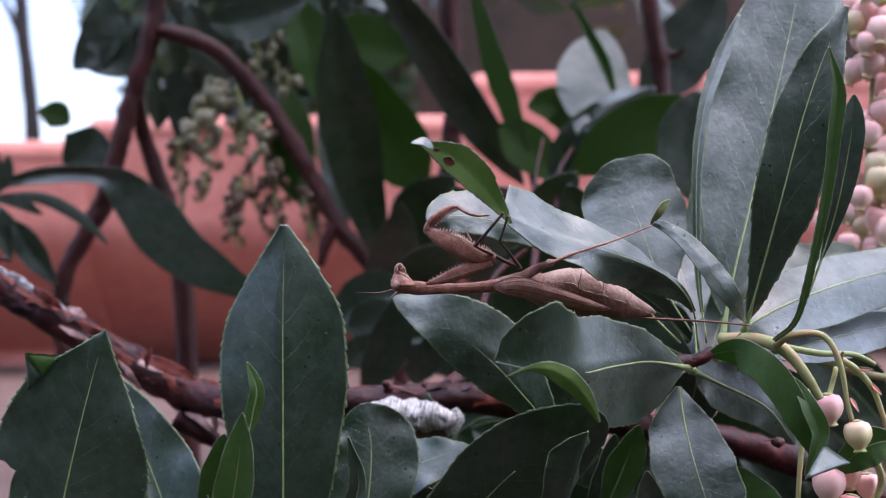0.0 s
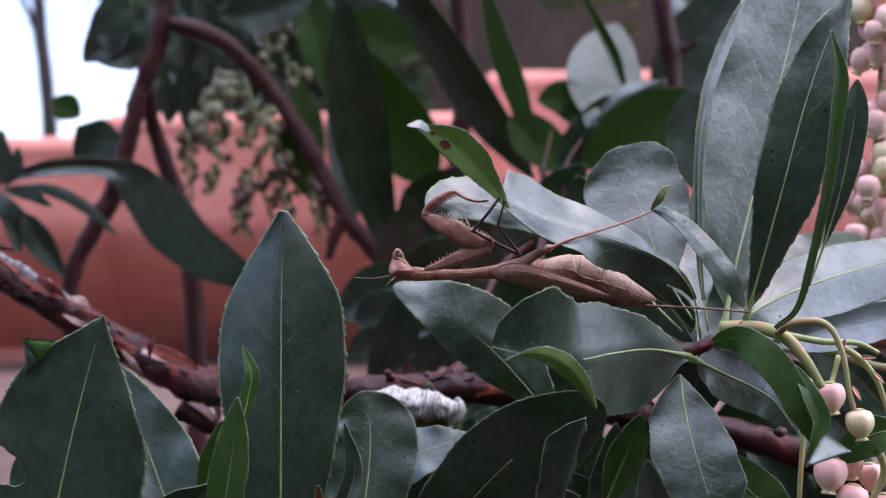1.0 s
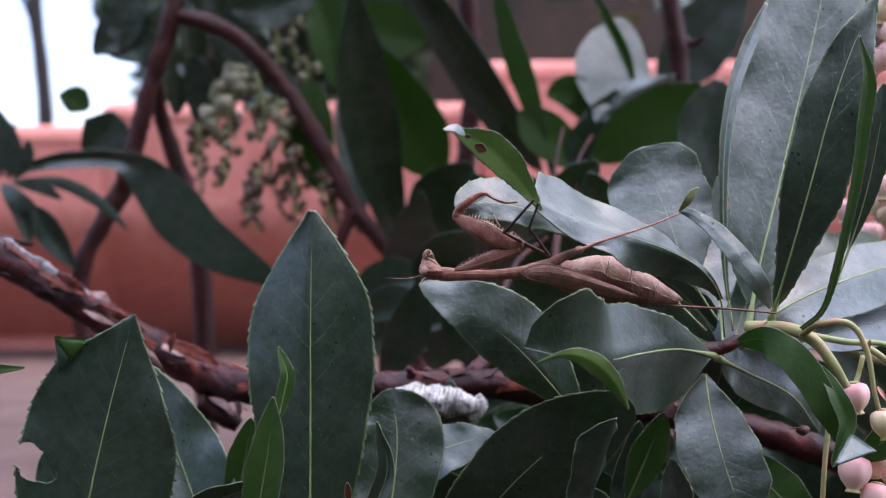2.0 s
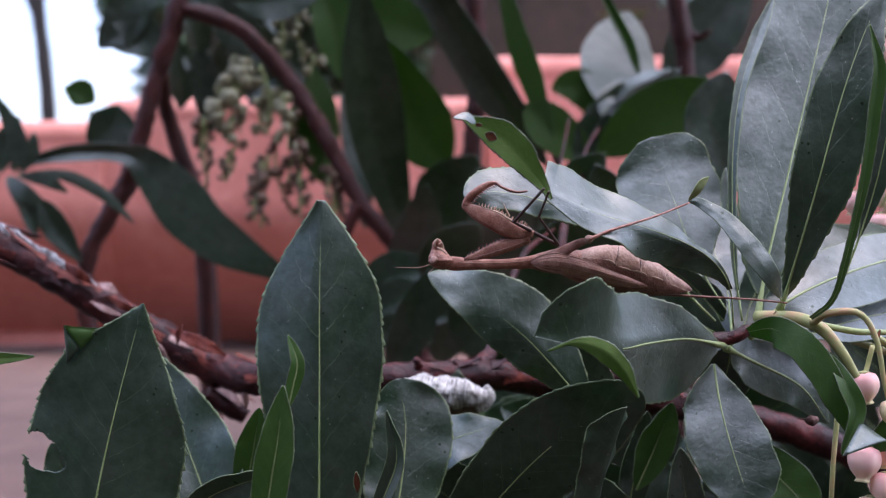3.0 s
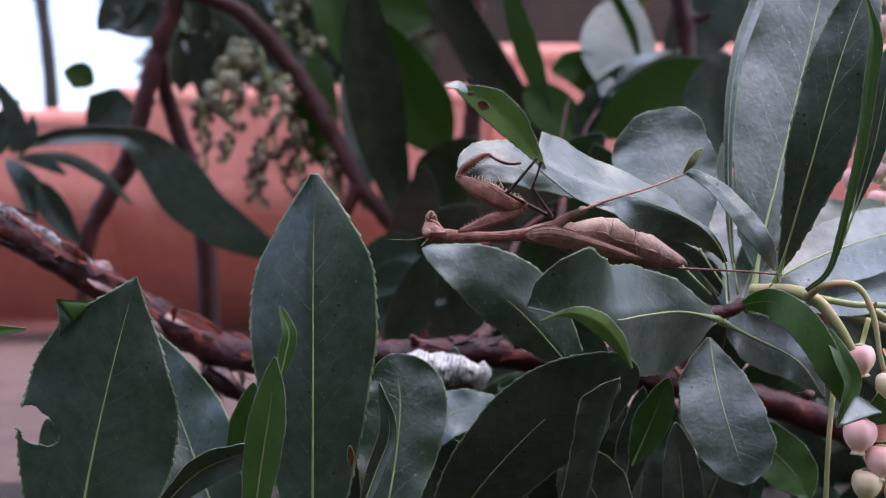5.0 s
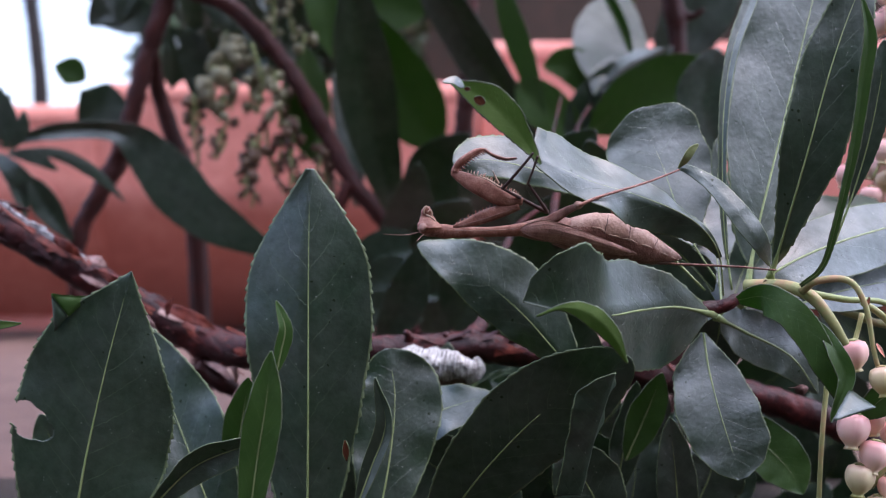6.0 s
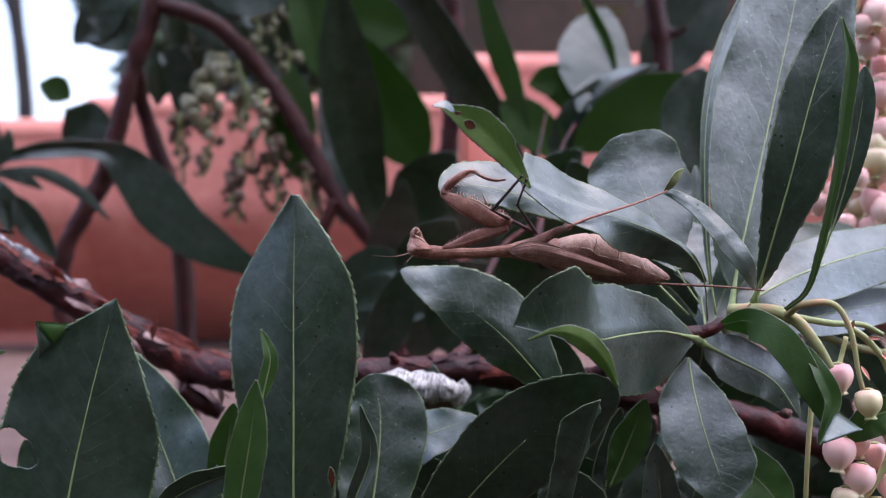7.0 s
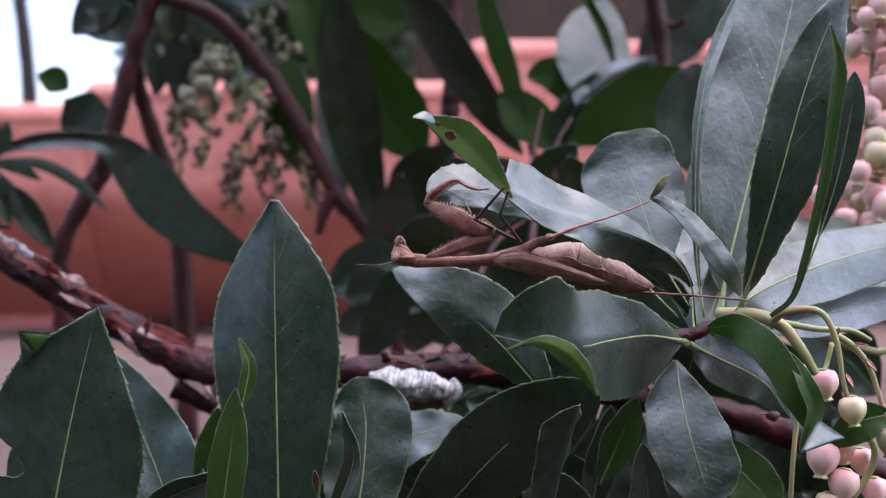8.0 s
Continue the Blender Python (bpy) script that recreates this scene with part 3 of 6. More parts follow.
def make_egg_case():
    e = empty("egg_case", (0.0010, 0.3800, 0.0584), "whitish foamy mantis egg case stuck under the old branch", "egg case")
    tube("foam", [(-0.0113, 0.3790, 0.0622), (-0.0065, 0.3780, 0.0607), (0.0002, 0.3770, 0.0594), (0.0073, 0.3760, 0.0589), (0.0135, 0.3760, 0.0582)], [0.0012, 0.0036, 0.0043, 0.0040, 0.0021], EGG, e, 32, 110, 0.26, ring=0.04, scale=80)
    tube("underside", [(-0.0082, 0.3810, 0.0577), (0.0002, 0.3800, 0.0554), (0.0077, 0.3800, 0.0548), (0.0127, 0.3800, 0.0561)], [0.0012, 0.0032, 0.0035, 0.0017], EGG_DARK, e, 16, 40, 0.2, scale=80)
    tube("end_lip", [(0.0129, 0.3770, 0.0611), (0.0142, 0.3770, 0.0588), (0.0132, 0.3770, 0.0561), (0.0103, 0.3770, 0.0545)], [0.0012, 0.0018, 0.0017, 0.0016], EGG, e, 14, 20, 0.25, scale=80)


make_egg_case()

def flap(name, a, b, c, parent, label, mat=None, n=8):
    """A small three-cornered fold of leaf, slightly arched."""
    a, b, c = (np.array(q) for q in (a, b, c))
    verts, faces, ids = [], [], {}
    for layer in (0, 1):
        for i in range(n + 1):
            for j in range(n + 1 - i):
                u, w = i / n, j / n
                edge = u * w * (1 - u - w)
                ids[layer, i, j] = len(verts)
                verts.append(a * (1 - u - w) + b * u + c * w + np.array((0, -0.018 * edge + 0.0002 * layer, 0.00012 * math.sin(i * 2.2) * (j == 0))))
    for layer in (0, 1):
        for i in range(n):
            for j in range(n - i):
                faces.append((ids[layer, i, j], ids[layer, i + 1, j], ids[layer, i, j + 1]))
                if j < n - i - 1:
                    faces.append((ids[layer, i + 1, j], ids[layer, i + 1, j + 1], ids[layer, i, j + 1]))
    inner = len(faces)
    for k in range(n):
        for q in (((k, 0), (k + 1, 0)), ((0, k), (0, k + 1)), ((k, n - k), (k + 1, n - k - 1))):
            (x, y), (z, w) = q
            faces.append((ids[0, x, y], ids[0, z, w], ids[1, z, w], ids[1, x, y]))
    return grown(name, verts, faces, (mat or GREEN_UNDER, LEAF_EDGE), parent, label, None, [0] * inner + [1] * (len(faces) - inner))


# ---- the shoot on which the mantis hangs ----
NODE = (0.0721, 0.3180, 0.0792)
shoot = empty("strawberry_tree_shoot", NODE, "leafy strawberry tree shoot with glossy serrated leaves and pink flowers", "shrub shoot", "shoots of the shrub")
tube("twig", [(0.0450, 0.4000, 0.0563), (0.0539, 0.3650, 0.0665), (0.0622, 0.3250, 0.0766), (0.0721, 0.3180, 0.0792), (0.0757, 0.3180, 0.0809), (0.0788, 0.3180, 0.0825)], [0.0026, 0.0022, 0.0016, 0.0019, 0.0015, 0.0005], BARK, shoot, 16, 60, 0.4)

# upright leaves
leaf(shoot, [(0.0788, 0.3200, 0.0833), (0.0822, 0.3240, 0.0973), (0.0901, 0.3330, 0.1206), (0.0982, 0.3420, 0.1452), (0.1058, 0.3500, 0.1693), (0.1123, 0.3570, 0.1942)], 0.01662, right=0, left=0, shape=([(0, 0.0273), (0.12, 0.273), (0.3, 0.564), (0.5, 0.8), (0.7, 0.864), (0.85, 0.636), (1, 0.0273)], [(0, 0.0273), (0.12, 0.345), (0.3, 0.818), (0.5, 1.01), (0.7, 0.945), (0.85, 0.655), (1, 0.0273)]), start=0.1, label="tall upright glossy leaf", rib=0.00034)
leaf(shoot, [(0.0746, 0.3180, 0.0834), (0.0733, 0.3210, 0.1001), (0.0742, 0.3260, 0.1245), (0.0773, 0.3310, 0.1423), (0.0828, 0.3360, 0.1562), (0.0887, 0.3400, 0.1688)], 0.00202, right=40, left=0, shape=([(0, 0.143), (0.2, 0.429), (0.5, 0.714), (0.8, 1), (1, 0.143)], [(0, 0.143), (0.2, 0.429), (0.5, 0.643), (0.8, 0.857), (1, 0.143)]), start=0.1, label="leaf seen edge-on", rib=0.00022, ser=0.1, teeth=30)
leaf(shoot, [(0.0824, 0.3120, 0.0864), (0.0840, 0.3080, 0.0947), (0.0886, 0.3020, 0.1160), (0.0936, 0.3010, 0.1352), (0.0989, 0.3020, 0.1499), (0.1057, 0.3040, 0.1640)], 0.00772, right=14, left=-10, shape=([(0, 0.0517), (0.14, 0.345), (0.33, 0.966), (0.58, 1.07), (0.8, 0.655), (1, 0.0345)], [(0, 0.0517), (0.14, 0.241), (0.33, 0.793), (0.58, 0.862), (0.8, 0.621), (1, 0.0345)]), start=0.1, label="upright dark green leaf", rib=0.00034, teeth=34, ser=0.05, rows=150)
leaf(shoot, [(0.0864, 0.3000, 0.0850), (0.0911, 0.2980, 0.0897), (0.0934, 0.2950, 0.1001), (0.0963, 0.2920, 0.1168), (0.0978, 0.2900, 0.1320), (0.0985, 0.2890, 0.1420), (0.0963, 0.2880, 0.1515)], 0.00180, right=12, left=24, shape=([(0, 0.214), (0.2, 0.286), (0.4, 0.5), (0.6, 0.857), (0.8, 1.07), (1, 0.0714)], [(0, 0.214), (0.2, 0.357), (0.4, 0.571), (0.6, 0.714), (0.8, 0.857), (1, 0.0714)]), top=GREEN_YOUNG, rib=0.00015, label="narrow leaf folded along its midrib", ser=0.1, teeth=30)
leaf(shoot, [(0.0946, 0.3010, 0.0948), (0.0983, 0.3000, 0.1054), (0.1016, 0.2980, 0.1185), (0.1041, 0.2970, 0.1327), (0.1049, 0.2970, 0.1419)], 0.00315, right=14, left=10, peak=0.6, start=0.2, label="narrow dark leaf behind the folded one")
# leaves that spread to the side
leaf(shoot, [(0.0767, 0.3200, 0.0791), (0.0871, 0.3220, 0.0881), (0.1080, 0.3340, 0.0957), (0.1385, 0.3520, 0.1017), (0.1749, 0.3700, 0.1034)], 0.00913, right=16, left=-38, peak=0.5, start=0.1, label="spreading leaf with a pale midrib", rib=0.00038)
leaf(shoot, [(0.0806, 0.3300, 0.0799), (0.0978, 0.3500, 0.0909), (0.1157, 0.3680, 0.1018), (0.1332, 0.3850, 0.1078)], 0.00953, right=40, left=-45, roll=0, peak=0.6, start=0.15, label="pale leaf catching the sky light")
leaf(shoot, [(0.0791, 0.3300, 0.0777), (0.0994, 0.3450, 0.0842), (0.1237, 0.3630, 0.0874), (0.1603, 0.3900, 0.0899)], 0.00818, right=45, left=-45, roll=0, peak=0.5, start=0.1)
leaf(shoot, [(0.0866, 0.3200, 0.0777), (0.1009, 0.3300, 0.0813), (0.1206, 0.3450, 0.0842), (0.1516, 0.3650, 0.0873)], 0.00609, right=20, left=-30, peak=0.5, start=0.15)
leaf(shoot, [(0.0722, 0.3250, 0.0859), (0.0677, 0.3295, 0.0944), (0.0642, 0.3340, 0.1038), (0.0614, 0.3400, 0.1151), (0.0581, 0.3445, 0.1244), (0.0551, 0.3465, 0.1306)], 0.01344, right=-2, left=-4, shape=([(0, 0.0444), (0.25, 0.644), (0.5, 0.956), (0.75, 1.02), (0.88, 0.8), (0.95, 0.444), (1, 0.0667)], [(0, 0.0333), (0.25, 0.622), (0.5, 1), (0.75, 0.911), (0.88, 0.689), (0.95, 0.4), (1, 0.0667)]), start=0.2, ser=0.025, wave=0.0003, label="rounded matt leaf with dark specks", rib=0.0002)
leaf(shoot, [(0.0730, 0.3220, 0.0796), (0.0756, 0.3400, 0.0912), (0.0751, 0.3520, 0.1002), (0.0753, 0.3600, 0.1096)], 0.00922, right=10, left=10, peak=0.6, start=0.2)
# the leaf from which the mantis hangs, its tip turned over
leaf(shoot, [(0.0725, 0.3180, 0.0820), (0.0695, 0.3090, 0.0920), (0.0639, 0.3020, 0.0985), (0.0565, 0.2980, 0.1027), (0.0465, 0.2940, 0.1062), (0.0369, 0.2910, 0.1088), (0.0271, 0.2880, 0.1128), (0.0229, 0.2870, 0.1150)], 0.00772, right=[(0, -30), (0.3, -54), (1, -54)], left=[(0, -10), (0.3, -26), (0.45, -8), (0.6, 26), (1, 34)], start=0.143, shape=([(0, 0.0333), (0.167, 0.133), (0.333, 0.4), (0.5, 1), (0.667, 1.5), (0.833, 1.43), (1, 1.17)], [(0, 0.05), (0.167, 0.533), (0.333, 0.9), (0.5, 0.867), (0.667, 0.7), (0.833, 0.4), (1, 0.133)]), label="glossy leaf from which the mantis hangs", rib=0.00018, cup=6)
leaf(shoot, [(0.0240, 0.2765, 0.1120), (0.0204, 0.2760, 0.1171), (0.0167, 0.2750, 0.1216), (0.0122, 0.2740, 0.1254), (0.0079, 0.2730, 0.1276), (0.0048, 0.2720, 0.1288)], 0.00338, right=14, left=8, shape=([(0, 0.0357), (0.2, 0.571), (0.4, 1.04), (0.6, 1.04), (0.8, 0.536), (1, 0.0714)], [(0, 0.0357), (0.2, 0.536), (0.4, 0.929), (0.6, 0.893), (0.8, 0.464), (1, 0.0714)]), top=GREEN_UNDER, rib=0.00007, ser=0.07, teeth=16, name="leaf_tip", label="green underside of a turned-over leaf tip")
leaf(shoot, [(0.0074, 0.2715, 0.1279), (0.0055, 0.2700, 0.1291), (0.0028, 0.2690, 0.1287)], 0.00107, right=-40, left=30, peak=0.45, rib=0, name="leaf_tip", rows=20, ser=0.0, label="pale curled leaf point")
leaf(shoot, [(0.0694, 0.3250, 0.0830), (0.0483, 0.3180, 0.1022), (0.0298, 0.3140, 0.1112), (0.0159, 0.3120, 0.1149), (0.0055, 0.3110, 0.1146)], 0.00742, right=-34, left=22, roll=0, sides=(1.0, 0.6), peak=0.68, blunt=0.55, start=0.2, label="pale leaf with a toothed rounded tip", ser=0.07)
leaf(shoot, [(0.0830, 0.3100, 0.0865), (0.0757, 0.2920, 0.0937), (0.0703, 0.2920, 0.1014), (0.0659, 0.2965, 0.1077), (0.0617, 0.3000, 0.1113), (0.0586, 0.3020, 0.1129)], 0.00285, right=-16, left=4, shape=([(0, 0.136), (0.08, 0.727), (0.25, 1.05), (0.5, 0.773), (0.75, 0.545), (1, 0.227)], [(0, 0.0909), (0.08, 0.545), (0.25, 0.818), (0.5, 0.636), (0.75, 0.409), (1, 0.182)]), start=0.1, rib=0.00012, label="small leaf with a curled tip")
leaf(shoot, [(0.0583, 0.3015, 0.1126), (0.0596, 0.2990, 0.1146), (0.0608, 0.2985, 0.1166), (0.0624, 0.2990, 0.1179)], 0.00092, right=-20, left=30, peak=0.5, top=PETIOLE, under=PETIOLE, edge=PETIOLE, rib=0, name="leaf_tip", rows=30, ser=0.1, teeth=6, label="pale curled leaf point")
leaf(shoot, [(0.0759, 0.3350, 0.0766), (0.0721, 0.3600, 0.0796), (0.0652, 0.3750, 0.0755)], 0.00791, right=10, left=10)
leaf(shoot, [(0.0800, 0.3600, 0.0685), (0.0761, 0.3800, 0.0801), (0.0703, 0.3850, 0.0985)], 0.01252, right=5, left=5)
leaf(shoot, [(0.0832, 0.3600, 0.0685), (0.0899, 0.3750, 0.0837), (0.0995, 0.3800, 0.1002)], 0.01153, right=5, left=5)
leaf(shoot, [(0.0738, 0.3320, 0.0780), (0.0612, 0.3350, 0.0847), (0.0442, 0.3400, 0.0912)], 0.00677, right=10, left=10)
leaf(shoot, [(0.0753, 0.3420, 0.0821), (0.0661, 0.3450, 0.0926), (0.0529, 0.3480, 0.1017)], 0.00758, right=10, left=10)
leaf(shoot, [(0.0801, 0.3520, 0.0878), (0.0806, 0.3600, 0.1033), (0.0818, 0.3680, 0.1244)], 0.0036, right=12, left=10, label="dark leaf behind the rounded one")
# broad lower leaf with the folded margin
leaf(shoot, [(0.0705, 0.3180, 0.0772), (0.0592, 0.3080, 0.0796), (0.0483, 0.2970, 0.0794), (0.0398, 0.2870, 0.0788), (0.0301, 0.2790, 0.0803), (0.0200, 0.2740, 0.0828)], 0.01337, right=[(0, -4), (0.4, -9), (0.62, -8), (0.9, 14), (1, 18)], left=[(0, -4), (0.5, -14), (1, 6)], shape=([(0, 0.0286), (0.1, 0.305), (0.2, 0.533), (0.4, 0.876), (0.6, 1.01), (0.72, 1.03), (0.8, 1.12), (0.86, 1.07), (0.93, 0.876), (0.975, 0.61), (1, 0.229)], [(0, 0.0286), (0.05, 0.571), (0.1, 0.914), (0.2, 1.12), (0.38, 1.09), (0.45, 0.914), (0.52, 0.419), (0.6, 0.171), (0.8, 0.019), (1, 0.019)]), start=0.04, ser=0.03, label="broad leaf with a folded wavy margin", wave=0.0006, rib=0.00034, rib_to=0.6, cup=3)
leaf(shoot, [(0.0227, 0.2720, 0.0796), (0.0270, 0.2700, 0.0814), (0.0312, 0.2690, 0.0812), (0.0350, 0.2690, 0.0793), (0.0388, 0.2710, 0.0754), (0.0424, 0.2750, 0.0694)], 0.00213, right=-24, left=-10, shape=([(0, 0.0556), (0.2, 0.167), (0.4, 0.833), (0.6, 1.11), (0.8, 0.889), (1, 0.0556)], [(0, 0.0556), (0.2, 0.167), (0.4, 0.778), (0.6, 1), (0.8, 0.778), (1, 0.0556)]), top=GREEN_UNDER, ser=0.09, teeth=18, rib=0, name="leaf_fold", label="green underside of a folded leaf margin")
leaf(shoot, [(0.0677, 0.3185, 0.0727), (0.0682, 0.3145, 0.0642), (0.0695, 0.3095, 0.0553), (0.0716, 0.3055, 0.0465), (0.0737, 0.3030, 0.0392)], 0.00959, right=-3, left=8, shape=([(0, 0.0286), (0.12, 0.514), (0.25, 0.886), (0.5, 1.03), (0.75, 0.857), (0.92, 0.486), (1, 0.0571)], [(0, 0.0286), (0.12, 0.314), (0.25, 0.629), (0.5, 0.971), (0.75, 1), (0.92, 0.629), (1, 0.0571)]), label="drooping grey-green leaf", ser=0.03, teeth=30, wave=0.00025)
leaf(shoot, [(0.0413, 0.3290, 0.0554), (0.0316, 0.3290, 0.0678), (0.0217, 0.3300, 0.0787), (0.0108, 0.3330, 0.0870), (-0.0033, 0.3380, 0.0947)], 0.01120, right=-17, left=[(0, -30), (0.45, -20), (0.75, 8), (1, 16)], sides=(1.0, 0.66), roll=0, peak=0.55, start=0.05, label="leaf under the head of the mantis", rib=0.00018)
leaf(shoot, [(0.0464, 0.3450, 0.0547), (0.0386, 0.3430, 0.0670), (0.0300, 0.3400, 0.0822)], 0.00676, right=10, left=10)
leaf(shoot, [(0.0748, 0.3120, 0.0812), (0.0786, 0.3030, 0.0823), (0.0830, 0.2970, 0.0793), (0.0873, 0.2940, 0.0737), (0.0908, 0.2930, 0.0667), (0.0933, 0.2950, 0.0594)], 0.00365, right=-14, left=12, shape=([(0, 0.286), (0.08, 0.929), (0.2, 1.21), (0.4, 0.929), (0.6, 1), (0.8, 0.929), (1, 0.0714)], [(0, 0.214), (0.08, 0.571), (0.2, 0.821), (0.4, 0.929), (0.6, 0.857), (0.8, 0.643), (1, 0.0714)]), ser=0.05, top=GREEN_YOUNG, rib=0.00012, label="green leaf arching over the flower stalks")
leaf(shoot, [(0.0896, 0.2960, 0.0769), (0.0923, 0.2920, 0.0701), (0.0941, 0.2910, 0.0639), (0.0906, 0.2900, 0.0546)], 0.00218, right=20, left=25, peak=0.5, blunt=0.6, ser=0.03, top=GREEN_YOUNG, rib=0.00012, label="small folded green leaf")
flap("leaf_tip", (0.0874, 0.2795, 0.0560), (0.0950, 0.2905, 0.0621), (0.1001, 0.2880, 0.0582), shoot, "pale folded leaf tip", GREEN_TOP)
leaf(shoot, [(0.0715, 0.3220, 0.0764), (0.0796, 0.3270, 0.0725), (0.0928, 0.3310, 0.0657), (0.1010, 0.3350, 0.0558)], 0.00640, right=10, left=-22, sides=(1.0, 1.0), peak=0.45, start=0.06, label="lower leaf half in shade", rib=0.0005)
leaf(shoot, [(0.0816, 0.3500, 0.0491), (0.0880, 0.3450, 0.0423), (0.0948, 0.3420, 0.0353), (0.0987, 0.3400, 0.0283)], 0.00697, right=10, left=10, top=GREEN_YOUNG)
leaf(shoot, [(0.0639, 0.3300, 0.0175), (0.0628, 0.3280, 0.0339), (0.0605, 0.3250, 0.0509)], 0.00517, right=15, left=15)
leaf(shoot, [(0.0524, 0.3450, 0.0365), (0.0574, 0.3430, 0.0489), (0.0614, 0.3400, 0.0606)], 0.00482, right=15, left=15, top=GREEN_YOUNG)
leaf(shoot, [(0.0501, 0.3500, 0.0248), (0.0529, 0.3480, 0.0421), (0.0555, 0.3450, 0.0577)], 0.00457, right=15, left=25)
leaf(shoot, [(0.0721, 0.3600, 0.0164), (0.0784, 0.3600, 0.0306), (0.0800, 0.3600, 0.0432)], 0.00949, right=15, left=15)
leaf(shoot, [(0.1154, 0.3000, 0.0619), (0.1075, 0.3000, 0.0599), (0.1009, 0.3020, 0.0537)], 0.00448, right=20, left=20, top=GREEN_YOUNG)

leaf(shoot, [(0.0899, 0.3350, 0.0707), (0.0995, 0.3400, 0.0680), (0.1152, 0.3470, 0.0621)], 0.00657, right=10, left=10, top=GREEN_YOUNG)
leaf(shoot, [(0.0771, 0.3400, 0.0763), (0.0762, 0.3430, 0.0678), (0.0728, 0.3470, 0.0560)], 0.00693, right=5, left=5)
# flowers of the shoot
cluster = grown("flower_cluster", [NODE, (NODE[0] + 0.001, NODE[1], NODE[2]), (NODE[0], NODE[1], NODE[2] + 0.001), (NODE[0], NODE[1] + 0.001, NODE[2])], [(0, 1, 2), (0, 1, 3), (1, 2, 3), (0, 2, 3)], (STALK,), shoot, "hanging cluster of pink bell flowers")
tube("peduncle", [(0.0776, 0.3160, 0.0845), (0.0849, 0.3090, 0.0846), (0.0896, 0.3040, 0.0827), (0.0933, 0.3010, 0.0780), (0.0976, 0.3000, 0.0705)], [0.0016, 0.0016, 0.0015, 0.0013, 0.0010], STALK, cluster, 12, 30, 0.05)
tube("peduncle", [(0.0876, 0.3030, 0.0836), (0.0902, 0.2990, 0.0862), (0.0969, 0.2970, 0.0862), (0.1004, 0.2960, 0.0803), (0.1022, 0.2960, 0.0705), (0.1032, 0.2960, 0.0666)], [0.0010, 0.0009, 0.0008, 0.0007, 0.0006, 0.0006], STALK, cluster, 10, 30, 0.05)
tube("peduncle", [(0.1004, 0.2980, 0.0812), (0.1056, 0.3000, 0.0780), (0.1095, 0.3000, 0.0733), (0.1117, 0.3000, 0.0674), (0.1140, 0.3000, 0.0601)], [0.0008, 0.0008, 0.0007, 0.0006, 0.0005], STALK, cluster, 10, 24, 0.05)
tube("peduncle", [(0.0899, 0.3050, 0.0832), (0.0983, 0.3040, 0.0816), (0.1069, 0.3060, 0.0811), (0.1127, 0.3080, 0.0786)], [0.0008, 0.0008, 0.0007, 0.0006], PETIOLE, cluster, 10, 20, 0.05)
tube("peduncle", [(0.0987, 0.3150, 0.0720), (0.0963, 0.3120, 0.0600), (0.0945, 0.3100, 0.0467), (0.0937, 0.3100, 0.0291)], [0.0007, 0.0007, 0.0006, 0.0006], STALK, cluster, 10, 20, 0.05)
tube("peduncle", [(0.1019, 0.3030, 0.0784), (0.1002, 0.3020, 0.0732), (0.0985, 0.3000, 0.0705)], [0.0006, 0.0006, 0.0006], STALK, cluster, 8, 12)
tube("peduncle", [(0.1104, 0.3050, 0.0581), (0.1126, 0.3040, 0.0516), (0.1095, 0.3030, 0.0452), (0.1041, 0.3030, 0.0373)], [0.0009, 0.0009, 0.0008, 0.0006], STALK, cluster, 8, 14)
for at, size, mat, ax in (((0.0988, 0.3010, 0.0723), 58, BELL_PINK, (0.15, 0, -1)), ((0.1040, 0.2960, 0.0666), 55, BELL_CREAM, (0.1, -0.1, -1)), ((0.0991, 0.3000, 0.0553), 66, BELL_PINK, (-0.12, -0.1, -1)),
                          ((0.1044, 0.3040, 0.0557), 50, BELL_PINK, (0.15, 0.1, -1)), ((0.1102, 0.3080, 0.0526), 52, BELL_PINK, (0.1, 0, -1)), ((0.1043, 0.3000, 0.0489), 62, BELL_PINK, (-0.2, -0.1, -1)), ((0.1007, 0.3000, 0.0434), 60, BELL_CREAM, (-0.1, 0, -1)),
                          ((0.1128, 0.3060, 0.0458), 55, BELL_PINK, (0.1, 0, -1)), ((0.1081, 0.3020, 0.0405), 55, BELL_PINK, (0.1, 0, -1)), ((0.1054, 0.3020, 0.0358), 55, BELL_CREAM, (0.1, 0, -1)), ((0.1146, 0.3000, 0.0588), 55, BELL_GREEN, (0, 0, -1))):
    bell(cluster, at, size * 0.3 / 2277, ax, mat)
for a, b in (((0.1060, 0.3000, 0.0783), (0.1089, 0.2980, 0.0781)), ((0.1029, 0.2960, 0.0718), (0.1041, 0.2940, 0.0688)), ((0.1089, 0.3000, 0.0749), (0.1108, 0.2980, 0.0722)), ((0.1007, 0.2970, 0.0802), (0.1013, 0.2960, 0.0826)), ((0.0808, 0.3120, 0.0847), (0.0813, 0.3110, 0.0861))):
    m = (np.array(a) + np.array(b)) / 2
    leaf(cluster, [a, m, b], 0.0005, 30, 30, peak=0.4, ser=0, rows=10, cols=2, top=BRACT, under=BRACT, rib=0, name="bract", wave=0)

# second flower spray, farther behind the tall leaves
spray = grown("flower_cluster", [(0.1390, 0.4000, 0.1880), (0.1393, 0.4000, 0.1880), (0.1390, 0.4000, 0.1884), (0.1397, 0.4020, 0.1885)], [(0, 1, 2), (0, 1, 3), (1, 2, 3), (0, 2, 3)], (STALK,), shoot, "drooping spray of pale pink bells")
